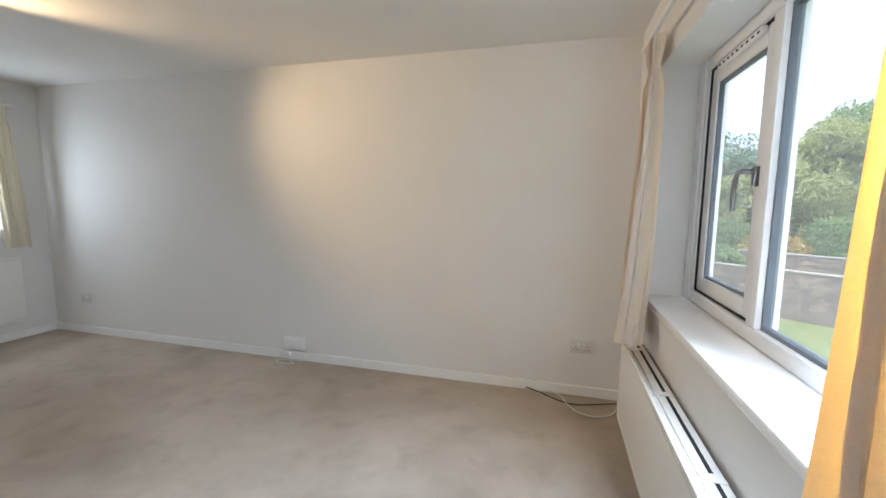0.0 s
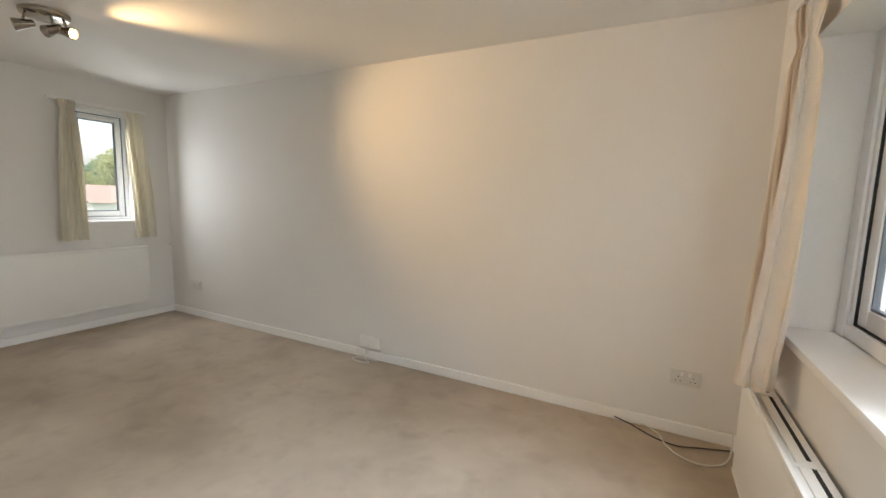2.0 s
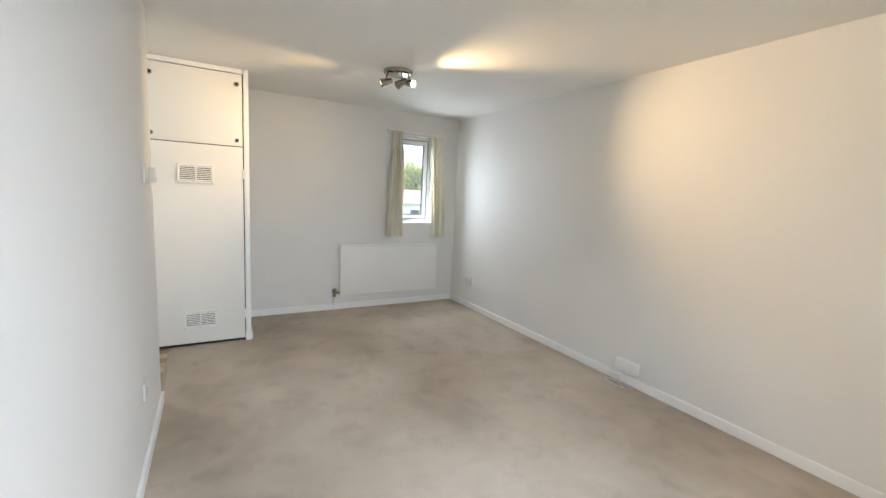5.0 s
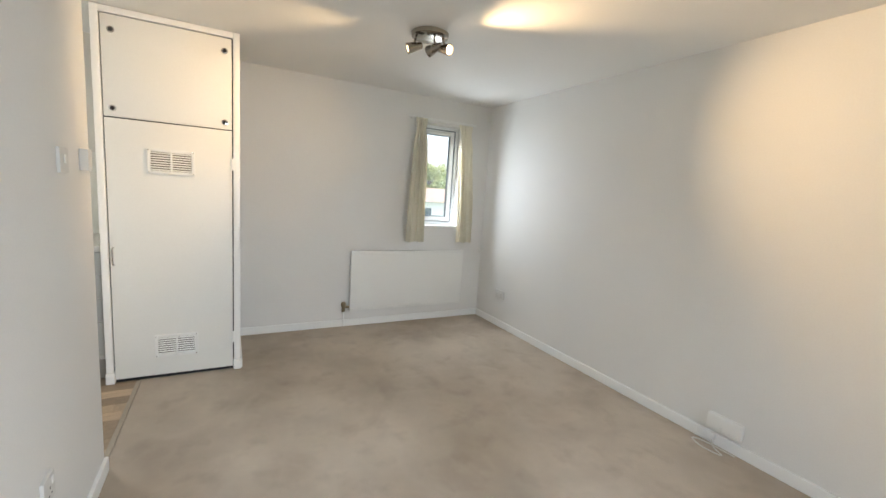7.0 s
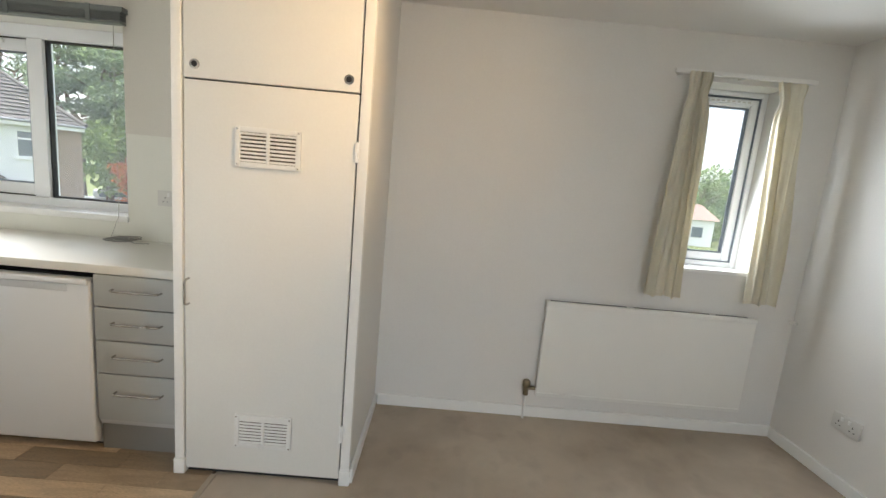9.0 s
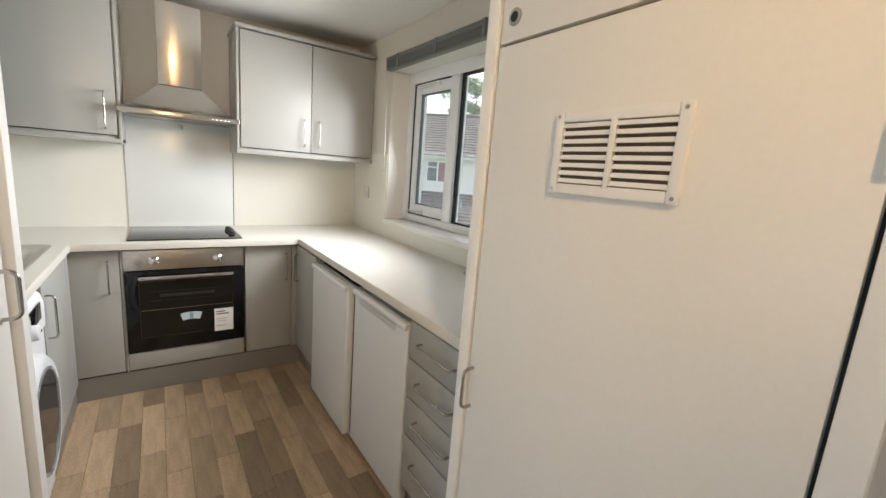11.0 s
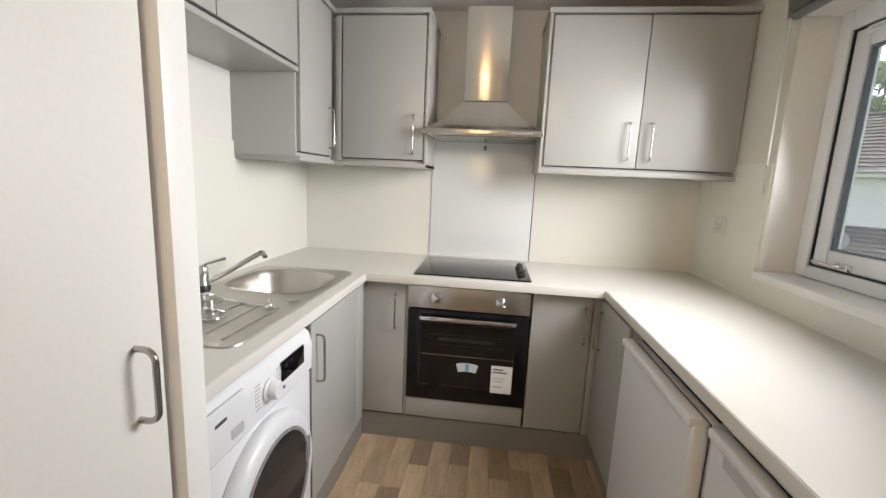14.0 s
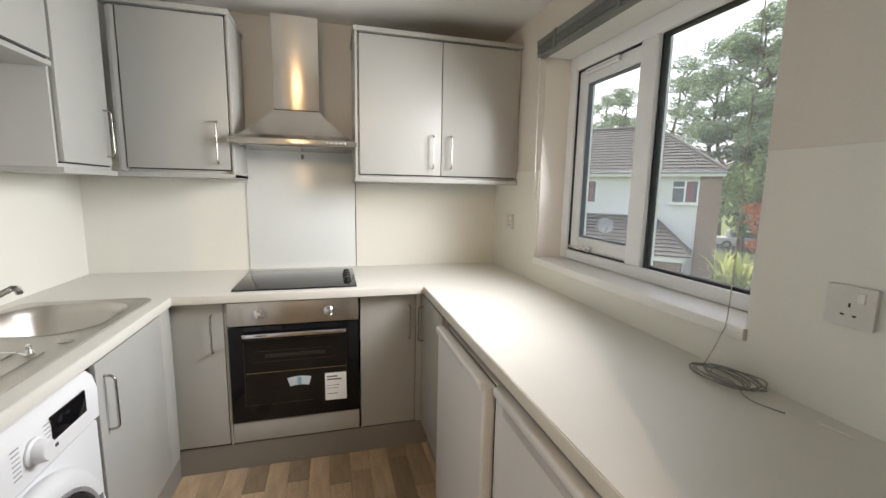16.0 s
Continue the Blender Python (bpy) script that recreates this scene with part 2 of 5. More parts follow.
def bend(pts, n=6):
    """A smooth line through points."""
    p = [Vector(q) for q in pts]
    p = [p[0]] + p + [p[-1]]
    out = []
    for i in range(1, len(p) - 2):
        for k in range(n):
            t = k / n
            out.append(0.5 * (2 * p[i] + (p[i + 1] - p[i - 1]) * t + (2 * p[i - 1] - 5 * p[i] + 4 * p[i + 1] - p[i + 2]) * t * t + (3 * p[i] - p[i - 1] - 3 * p[i + 1] + p[i + 2]) * t ** 3))
    return out + [p[-2]]


def smooth(me, angle=40):
    for f in me.polygons:
        f.use_smooth = True
    me.set_sharp_from_angle(angle=radians(angle))


def thing(name, loc, label, category, group="", kind=""):
    ob = new(name)
    ob.empty_display_size = 0.05
    ob.location = loc
    return tagged(ob, label, category, group, kind)


def part(name, bm, material, parent=None, label="", shade=True):
    me = bpy.data.meshes.new(name)
    bm.normal_update()
    bm.to_mesh(me)
    bm.free()
    if shade:
        smooth(me)
    me.materials.append(material)
    ob = new(name, me)
    if parent:
        ob.parent = parent
        ob.matrix_parent_inverse = Matrix.Translation(-parent.location)
    return tagged(ob, label)


def setting(name, bm, material, label, category, shade=False):
    return tagged(part(name, bm, material, shade=shade), label, category, kind="structure")


# ---- plan ----
CEIL, WEST, EAST, NORTH, LIV_S = 2.34, -4.68, 0.575, 3.2, 0.10
KIT_S, KIT_E = -2.62, -2.30
OUT_W, OUT_E = -4.98, 0.87


def pierced(xa, xb, y0, y1, z0, z1, holes):
    """A wall across x with openings (y0, y1, z0, z1), in order of y."""
    bm = bmesh.new()
    y = y0
    for a, b, c, d in holes:
        solid(bm, xa, y, z0, xb, a, z1)
        solid(bm, xa, a, z0, xb, b, c)
        solid(bm, xa, a, d, xb, b, z1)
        y = b
    return solid(bm, xa, y, z0, xb, y1, z1)


EW = (0.72, 2.68, 0.83, 1.985)
WW = (2.405, 2.875, 1.02, 2.085)
KW = (-2.01, -0.815, 1.03, 2.085)
setting("wall_east", pierced(EAST, OUT_E, -0.1, 3.5, -0.3, 2.6, [EW]), M_WALL, "cream painted wall with a wide window opening", "wall")
setting("wall_west", pierced(OUT_W, WEST, -2.92, 3.5, -0.3, 2.6, [KW, WW]), M_WALL, "cream painted outer wall with two window openings", "wall")
setting("wall_north", boxm(WEST, NORTH, -0.3, EAST, 3.5, 2.6), M_WALL, "long plain cream painted wall", "wall")
setting("wall_south", boxm(-2.985, 0.0, -0.3, EAST, LIV_S, 2.6), M_WALL, "cream painted dividing wall beside the kitchen opening", "wall")
setting("wall_kitchen_south", boxm(WEST, -2.92, -0.3, EAST, KIT_S, 2.6), M_WALL, "cream painted kitchen wall behind the cooker", "wall")
setting("wall_east_of_store", boxm(EAST, -2.92, -0.3, OUT_E, -0.1, 2.6), M_WALL, "plain painted outer wall", "wall")
setting("wall_kitchen_east", boxm(KIT_E, KIT_S, -0.3, -2.2, -0.76, 2.6), M_WALL, "cream painted kitchen wall behind the sink", "wall")
setting("ceiling", boxm(OUT_W, -2.92, CEIL, OUT_E, 3.5, 2.6), M_CEIL, "plain white painted ceiling", "ceiling")
setting("floor", boxm(WEST, 0.085, -0.12, EAST, NORTH, 0.0), M_CARPET, "worn beige carpet with grey stains", "floor")


# ---- skirting and threshold ----
def skirting(name, x0, y0, x1, y1):
    return setting(name, boxm(x0, y0, 0, x1, y1, 0.07, 0.006), M_GLOSS, "low white gloss painted skirting board", "skirting")


skirting("baseboard_north", WEST + 0.018, NORTH - 0.018, EAST - 0.018, NORTH)
skirting("baseboard_west", WEST, 0.71, WEST + 0.018, NORTH)
skirting("baseboard_east", EAST - 0.018, LIV_S, EAST, NORTH)
skirting("baseboard_south", -2.985, LIV_S, EAST - 0.018, LIV_S + 0.018)
skirting("baseboard_cupboard", WEST + 0.018, 0.69, -3.97, 0.706)
setting("trim_threshold", boxm(-3.96, 0.07, -0.01, -2.985, 0.095, 0.006, 0.003), mat("dull_strip", (0.38, 0.32, 0.25), 0.5), "thin dull strip where carpet meets vinyl", "trim")


# ---- windows ----
def ring(x0, x1, a, b, c, d, w, bev=0.004, low=None, top=None):
    """A rectangular frame of width w standing in the plane of y and z; low and top: other widths below and above."""
    bm = bmesh.new()
    solid(bm, x0, a, c, x1, a + w, d, bev)
    solid(bm, x0, b - w, c, x1, b, d, bev)
    solid(bm, x0, a + w, c, x1, b - w, c + (low or w), bev)
    solid(bm, x0, a + w, d - (top or w), x1, b - w, d, bev)
    return bm


def casement(win, x, out, a, b, c, d, w=0.07, rubber=M_GASKET):
    """An outward opening sash set back in its frame: x is its room face, out the way outside (1 or -1)."""
    sash = part("sash", ring(x, x + out * 0.05, a, b, c, d, w, 0.009), M_UPVC, win)
    part("gasket", ring(x + out * 0.008, x + out * 0.03, a + w, b - w, c + w, d - w, 0.009, 0), M_BEAD, sash)
    pane(sash, x + out * 0.026, a + w + 0.002, b - w - 0.002, c + w + 0.002, d - w - 0.002)
    part("seal", ring(x - out * 0.006, x + out * 0.04, a - 0.005, b + 0.005, c - 0.005, d + 0.005, 0.006, 0), rubber, win, "rubber seal round the sash")
    return sash


def pane(parent, x, a, b, c, d):
    p = part("pane", boxm(x - 0.002, a, c, x + 0.002, b, d), M_GLASS, parent, shade=False)
    p.visible_shadow = False
    return p


def trickle(win, x, out, y0, y1, z, ink=M_GASKET):
    bm = boxm(x - out * 0.016, y0, z - 0.013, x, y1, z + 0.013, 0.004)
    vent = part("trickle_vent", bm, M_UPVC, win)
    slots = bmesh.new()
    n = 9
    for i in range(n):
        y = y0 + 0.03 + (y1 - y0 - 0.06) * i / (n - 1)
        solid(slots, x - out * 0.017, y - 0.009, z - 0.004, x - out * 0.0155, y + 0.009, z + 0.004)
    part("slot", slots, ink, vent)


# wide living room window
w1 = thing("window_1", (0.8, 1.67, 0.9), "white plastic framed window with an opening side sash", "window", kind="structure")
XF = 0.757
part("window_frame", ring(XF, XF + 0.075, EW[0], EW[1], EW[2] + 0.012, EW[3], 0.055, 0.008), M_UPVC, w1)
part("side_cover", boxm(XF - 0.006, 2.605, EW[2] + 0.012, XF + 0.06, EW[1], EW[3], 0.006), M_UPVC, w1)
part("side_rebate", boxm(XF + 0.004, 2.578, EW[2] + 0.067, XF + 0.06, 2.606, EW[3] - 0.055, 0.003), M_UPVC, w1)
part("mullion", boxm(XF, 1.915, EW[2] + 0.067, XF + 0.075, 1.985, EW[3] - 0.055, 0.008), M_UPVC, w1)
casement(w1, XF + 0.018, 1, 1.99, 2.573, EW[2] + 0.074, EW[3] - 0.061)
part("gasket", ring(XF + 0.02, XF + 0.05, 0.775, 1.915, EW[2] + 0.067, EW[3] - 0.055, 0.013, 0), M_BEAD, w1)
pane(w1, XF + 0.04, 0.78, 1.91, EW[2] + 0.072, EW[3] - 0.06)
trickle(w1, XF + 0.016, 1, 2.06, 2.47, EW[3] - 0.075)
hb = bmesh.new()
solid(hb, XF - 0.004, 2.008, 1.375, XF + 0.018, 2.034, 1.445, 0.006)
hd = part("handle", hb, M_DKMETAL, w1, "grey metal lever handle")
part("lever", tube(bmesh.new(), bend([(XF - 0.002, 2.02, 1.425), (XF - 0.03, 2.024, 1.428), (XF - 0.042, 2.045, 1.415), (XF - 0.042, 2.062, 1.36), (XF - 0.038, 2.07, 1.29)]), 0.0085), M_DKMETAL, hd)
part("window_sill", boxm(0.558, EW[0] - 0.0, EW[2] - 0.022, XF + 0.02, EW[1], EW[2] + 0.012, 0.008), M_GLOSS, w1, "white gloss painted inner sill")

# narrow living room window
w2 = thing("window_2", (-4.86, 2.64, 1.05), "narrow white plastic framed window", "window", kind="structure")
XN = WEST - 0.135
part("window_frame", ring(XN, XN - 0.07, WW[0], WW[1], WW[2] + 0.012, WW[3], 0.03), M_UPVC, w2)
casement(w2, XN - 0.015, -1, WW[0] + 0.036, WW[1] - 0.036, WW[2] + 0.047, WW[3] - 0.036, 0.05, M_BEAD)
trickle(w2, XN - 0.012, -1, WW[0] + 0.08, WW[1] - 0.08, WW[3] - 0.06, M_PLATE)
part("window_sill", boxm(WEST + 0.015, WW[0], WW[2] - 0.012, XN - 0.02, WW[1], WW[2] + 0.01, 0.006), M_GLOSS, w2)

# kitchen window
w3 = thing("window_3", (-4.87, -1.4, 1.05), "white plastic framed kitchen window with an opening side sash", "window", kind="structure")
XK = WEST - 0.14
part("window_frame", ring(XK, XK - 0.075, KW[0], KW[1], KW[2] + 0.012, KW[3], 0.065, 0.007, 0.05, 0.075), M_UPVC, w3)
part("mullion", boxm(XK, -1.488, KW[2] + 0.062, XK - 0.075, -1.395, KW[3] - 0.075, 0.008), M_UPVC, w3)
casement(w3, XK - 0.016, -1, KW[0] + 0.07, -1.432, KW[2] + 0.068, KW[3] - 0.081)
part("gasket", ring(XK - 0.02, XK - 0.05, -1.395, KW[1] - 0.065, KW[2] + 0.062, KW[3] - 0.075, 0.011, 0), M_GASKET, w3)
pane(w3, XK - 0.04, -1.39, KW[1] - 0.07, KW[2] + 0.066, KW[3] - 0.08)
trickle(w3, XK - 0.014, -1, -1.87, -1.62, KW[3] - 0.1, M_PLATE)
kh = bmesh.new()
solid(kh, XK - 0.018, -1.80, KW[2] + 0.072, XK + 0.004, -1.74, KW[2] + 0.1, 0.006)
hd = part("handle", kh, M_CHROME, w3, "chrome window handle")
part("lever", tube(bmesh.new(), bend([(XK + 0.002, -1.77, KW[2] + 0.086), (XK + 0.024, -1.77, KW[2] + 0.086), (XK + 0.03, -1.8, KW[2] + 0.087), (XK + 0.024, -1.88, KW[2] + 0.09)]), 0.008), M_CHROME, hd)
part("window_sill", boxm(WEST + 0.02, KW[0] - 0.01, KW[2] - 0.025, XK - 0.02, KW[1] + 0.01, KW[2] + 0.01, 0.006), M_GLOSS, w3)


# ---- curtains ----
def curtain(x, top, bottom, z0, z1, folds, depth, sway=0.0, label="", seed=0.0, cloth=M_CURTAIN_BACKLIT):
    """A hanging cloth along y: top and bottom are its (y0, y1), sway moves the hem along x, seed varies the folds."""
    bm = bmesh.new()
    nu, nv = folds * 14, 40
    grid = []
    for side in (0, 1):
        rows = []
        for j in range(nv + 1):
            v = j / nv
            row = []
            for i in range(nu + 1):
                u = i / nu
                flare = (1 - v) ** 0.7
                a = top[0] + (bottom[0] - top[0]) * flare
                b = top[1] + (bottom[1] - top[1]) * flare
                mid, nip = (a + b) / 2, 1 - 0.26 * math.exp(-((v - 0.91) / 0.05) ** 2)
                ph = (u + 0.035 * math.sin(4.3 * u + 2.1 * v + seed)) * folds * 2 * math.pi + 0.9 * math.sin(2.2 * v + u * 4 + seed)
                amp = depth * (0.5 + 0.5 * flare) * (0.62 + 0.38 * math.sin(u * 9 + 2.4 * v + seed))
                amp *= 1 - 0.6 * math.exp(-((v - 0.9) / 0.03) ** 2)
                yy = mid + ((a + (b - a) * u) - mid) * nip + 0.35 * amp * math.sin(2 * ph + 1.2 * v)
                xx = x + sway * (1 - v) ** 2 * (0.6 + 0.4 * math.cos(u * 3)) + amp * (math.sin(ph) + 0.25 * math.sin(2.7 * ph + seed))
                row.append(bm.verts.new((xx + side * 0.004, yy, z0 + (z1 - z0) * v + 0.006 * math.sin(ph * 0.5) * (1 - v))))
            rows.append(row)
        grid.append(rows)
    for s, rows in enumerate(grid):
        for j in range(nv):
            for i in range(nu):
                q = (rows[j][i], rows[j][i + 1], rows[j + 1][i + 1], rows[j + 1][i])
                bm.faces.new(q if s else q[::-1])
    a, b = grid
    for j in range(nv):
        for i in (0, nu):
            bm.faces.new((a[j][i], a[j + 1][i], b[j + 1][i], b[j][i]))
    for i in range(nu):
        for j in (0, nv):
            bm.faces.new((a[j][i], a[j][i + 1], b[j][i + 1], b[j][i]))
    bmesh.ops.recalc_face_normals(bm, faces=bm.faces[:])
    ob = tagged(part("curtain", bm, cloth), label, "curtain", "curtains at the windows")
    return ob


curtain(0.515, (2.45, 2.69), (2.33, 2.63), 0.66, 2.07, 6, 0.052, -0.07, "cream lined curtain drawn back beside the wide window")
curtain(0.48, (0.6, 0.965), (0.6, 0.985), 0.66, 2.07, 5, 0.05, 0.0, "cream curtain hanging at the end of the wide window")
curtain(WEST + 0.085, (2.27, 2.39), (2.21, 2.43), 0.865, 2.105, 5, 0.036, 0.01, "cream curtain gathered beside the narrow window", 1.3, M_CURTAIN_FRONTLIT)
curtain(WEST + 0.052, (2.77, 2.95), (2.835, 3.0), 0.855, 2.105, 3, 0.03, 0.0, "cream curtain tucked into the corner by the narrow window", 4.0, M_CURTAIN_FRONTLIT)


def rail(x, y0, y1, z):
    r = thing("curtain_rail", (x, (y0 + y1) / 2, z), "slim white plastic curtain rail above a window", "curtain rail", "curtain rails")
    part("track", boxm(x - 0.008, y0, z - 0.012, x + 0.008, y1, z + 0.012, 0.003), M_PLASTIC, r)
    for i in range(3):
        y = y0 + 0.05 + (y1 - y0 - 0.1) * i / 2
        wall = EAST if x > 0 else WEST
        part("bracket", boxm(min(x, wall), y - 0.01, z - 0.008, max(x, wall), y + 0.01, z + 0.016, 0.002), M_PLASTIC, r)


rail(0.5, 0.5, 2.74, 2.085)
rail(WEST + 0.06, 2.2, 2.98, 2.11)


# ---- radiators ----
def radiator(x, out, y0, y1, z0, z1, wall, label, valve=None):
    """A flat panel radiator; out points into the room."""
    r = thing("radiator", (x, (y0 + y1) / 2, 0), label, "radiator", "radiators")
    part("panel", boxm(x - out * 0.03, y0, z0, x, y1, z1 - 0.012, 0.006), M_RAD, r)
    part("seam", boxm(x - out * 0.004, y0 + 0.004, z0 + 0.018, x + out * 0.004, y1 - 0.004, z0 + 0.026, 0.003), M_RAD, r)
    part("top_edge", boxm(x - out * 0.012, y0 + 0.002, z1 - 0.03, x + out * 0.005, y1 - 0.002, z1, 0.005), M_RAD, r)
    back = min(x - out * 0.09, wall + out * 0.012) if out < 0 else max(x - out * 0.09, wall + out * 0.012)
    part("rear_panel", boxm(back, y0 + 0.01, z0 + 0.02, back + out * 0.012, y1 - 0.01, z1 - 0.012, 0.004), M_RAD, r)
    lo, hi = sorted((back, x - out * 0.028))
    part("top_grille", boxm(lo, y0 + 0.004, z1 - 0.014, hi, y1 - 0.004, z1 - 0.006, 0.002), M_RAD, r)
    mid = back + (x - out * 0.028 - back) * 0.45
    for i in range(int((y1 - y0) / 0.5) + 1):
        a, b = y0 + 0.03 + i * 0.5, min(y0 + 0.5 + i * 0.5, y1 - 0.03)
        if b - a > 0.05:
            part("slot", boxm(mid - 0.006, a, z1 - 0.008, mid + 0.006, b, z1 - 0.0052), M_DARK, r)
    for i in range(int((y1 - y0) / 0.55) + 1):
        y = y0 + 0.12 + i * 0.5
        if y < y1 - 0.05:
            part("clip", boxm(min(back, x - out * 0.01), y + 0.368, z1 - 0.02, max(back, x - out * 0.01), y + 0.384, z1 - 0.003, 0.002), M_RAD, r)
            part("bracket", boxm(wall, y - 0.02, z0 + 0.1, x - out * 0.03, y + 0.02, z1 - 0.1), M_RAD, r)
    if valve:
        y = y0 - 0.055
        xv = x - out * 0.03
        v = part("valve", rod(bmesh.new(), (xv, y, z0 - 0.01), (xv, y, z0 + 0.06), 0.017), M_BRASS, r, "tarnished brass valve")
        part("valve_cap", lathe(bmesh.new(), [(0.02, 0), (0.024, 0.01), (0.024, 0.035), (0.018, 0.045)], 16, aim((xv, y, z0 + 0.04), (0, 0, 1))), M_BRASS, v)
        part("joint", rod(bmesh.new(), (xv, y, z0 + 0.035), (xv, y0 + 0.01, z0 + 0.035), 0.012), M_BRASS, v)
        part("pipe", rod(bmesh.new(), (xv, y, 0.0), (xv, y, z0 + 0.02), 0.0075), M_GLOSS, r, "white painted pipe")
    return r


radiator(0.47, -1, 1.0, 2.66, 0.15, 0.6, EAST, "long white panel radiator under the wide window")
radiator(WEST + 0.065, 1, 1.675, 2.93, 0.168, 0.768, WEST, "white panel radiator under the narrow window", valve=True)


# ---- sockets and switches ----
def plate(name, label, category, centre, normal, w, h, holes=2, rockers=2, depth=0.012, group=""):
    """A plate on a wall; normal is the way it faces, one of x, -x, y, -y."""
    c = Vector(centre)
    n = Vector(normal)
    s = Vector((0, 0, 1)).cross(n)
    m = Matrix.Translation(c) @ Matrix((s, Vector((0, 0, 1)), n)).transposed().to_4x4()
    ob = thing(name, c, label, category, group)
    bm = bmesh.new()
    solid(bm, -w / 2, -h / 2, 0, w / 2, h / 2, depth, 0.004, m=m)
    part("face_plate", bm, M_PLATE, ob)
    for i in range(rockers):
        bm = bmesh.new()
        x = 0 if not holes else (i - (rockers - 1) / 2) * w * 0.26 if rockers > 1 else w * 0.22
        solid(bm, x - 0.007, h * (0.12 if holes else -0.12), depth, x + 0.007, h * (0.12 if holes else -0.12) + (0.022 if holes else 0.03), depth + 0.004, 0.002, m=m)
        part("rocker", bm, M_PLASTIC, ob)
    for i in range(holes):
        x = (i - (holes - 1) / 2) * w * 0.5
        bm = bmesh.new()
        for dx, dz, ww, hh in ((0, 0.012, 0.004, 0.009), (-0.011, -0.01, 0.007, 0.004), (0.011, -0.01, 0.007, 0.004)):
            solid(bm, x + dx - ww / 2, -h * 0.1 + dz - hh / 2, depth - 0.001, x + dx + ww / 2, -h * 0.1 + dz + hh / 2, depth + 0.0006, m=m)
        part("pin_hole", bm, M_DARK, ob)
    return ob


SG = "wall sockets"
plate("wall_socket", "white double wall socket near the skirting", "socket", (0.306, NORTH, 0.345), (0, -1, 0), 0.148, 0.088, group=SG)
plate("wall_socket", "white double wall socket near the room corner", "socket", (-4.24, NORTH, 0.345), (0, -1, 0), 0.148, 0.088, group=SG)
plate("wall_socket", "small white wall socket low on the dividing wall", "socket", (-2.33, LIV_S, 0.38), (0, 1, 0), 0.09, 0.088, 1, 1, group=SG)
plate("wall_socket", "white single switched socket above the worktop", "socket", (WEST + 0.008, -0.585, 1.165), (1, 0, 0), 0.09, 0.09, 1, 1, group=SG)
plate("wall_socket", "white single socket above the worktop corner", "socket", (WEST + 0.008, -2.35, 1.21), (1, 0, 0), 0.09, 0.09, 1, 1, group=SG)
timer = plate("heating_timer", "white heating control with a dark display above the worktop", "heating control", (WEST + 0.008, -0.335, 1.2), (1, 0, 0), 0.09, 0.085, 0, 0, 0.022)
part("display", boxm(WEST + 0.0301, -0.348, 1.203, WEST + 0.0312, -0.298, 1.223), M_SHADE, timer, "dark grey display")
part("button", boxm(WEST + 0.0301, -0.366, 1.206, WEST + 0.0325, -0.357, 1.212, 0.001), M_SHADE, timer)
part("button", boxm(WEST + 0.0301, -0.366, 1.216, WEST + 0.0325, -0.357, 1.222, 0.001), M_SHADE, timer)
plate("light_switch", "white double light switch on the dividing wall", "switch", (-2.64, LIV_S, 1.41), (0, 1, 0), 0.088, 0.088, 0, 1)
plate("thermostat", "small white control box at the wall's end", "thermostat", (-2.87, LIV_S, 1.42), (0, 1, 0), 0.05, 0.085, 0, 0, 0.03)

box = thing("junction_box", (-1.93, NORTH, 0.12), "white plastic outlet box above the skirting", "outlet box")
part("box_body", boxm(-2.02, NORTH - 0.035, 0.095, -1.83, NORTH, 0.19, 0.008), M_PLASTIC, box)
part("lid", boxm(-2.015, NORTH - 0.042, 0.1, -1.835, NORTH - 0.035, 0.185, 0.004), M_PLASTIC, box)
part("connector", boxm(-2.06, NORTH - 0.045, 0.035, -1.96, NORTH - 0.018, 0.075, 0.006), M_PLASTIC, box)
tagged(part("cable", tube(bmesh.new(), bend([(-1.98, NORTH - 0.03, 0.05), (-1.95, NORTH - 0.06, 0.01), (-1.88, NORTH - 0.1, 0.006), (-1.98, NORTH - 0.12, 0.006), (-2.06, NORTH - 0.08, 0.006), (-2.0, NORTH - 0.05, 0.008), (-1.84, NORTH - 0.04, 0.006)]), 0.004), M_CABLE_W), "short white loose cable on the carpet", "cable")
tagged(part("cable", tube(bmesh.new(), bend([(-0.05, NORTH - 0.022, 0.02), (0.05, NORTH - 0.05, 0.008), (0.17, NORTH - 0.13, 0.006), (0.28, NORTH - 0.16, 0.006), (0.4, NORTH - 0.12, 0.006), (0.54, NORTH - 0.07, 0.006)]), 0.004), M_CABLE_B), "dark cable lying along the carpet in the corner", "cable")
tagged(part("cable", tube(bmesh.new(), bend([(0.1, NORTH - 0.03, 0.02), (0.19, NORTH - 0.07, 0.006), (0.22, NORTH - 0.16, 0.006), (0.28, NORTH - 0.25, 0.006), (0.38, NORTH - 0.29, 0.006), (0.48, NORTH - 0.24, 0.006), (0.53, NORTH - 0.15, 0.02), (0.545, NORTH - 0.08, 0.12)]), 0.0045), M_CABLE_W), "pale loose cable coming out beside the radiator", "cable")


# ---- built-in boiler cupboard ----
CX = -3.96
cup = thing("boiler_cupboard", (CX - 0.3, 0.3, 0), "tall white built-in cupboard with louvred vents", "cupboard")
part("side_panel", boxm(WEST, 0.65, 0, CX - 0.03, 0.69, CEIL - 0.002), M_WALL, cup)
part("side_panel", boxm(WEST, -0.09, 0, CX - 0.03, -0.06, CEIL - 0.002), M_WALL, cup)
part("frame_post", boxm(CX - 0.03, -0.09, 0, CX + 0.004, -0.05, CEIL - 0.002, 0.004), M_GLOSS, cup)
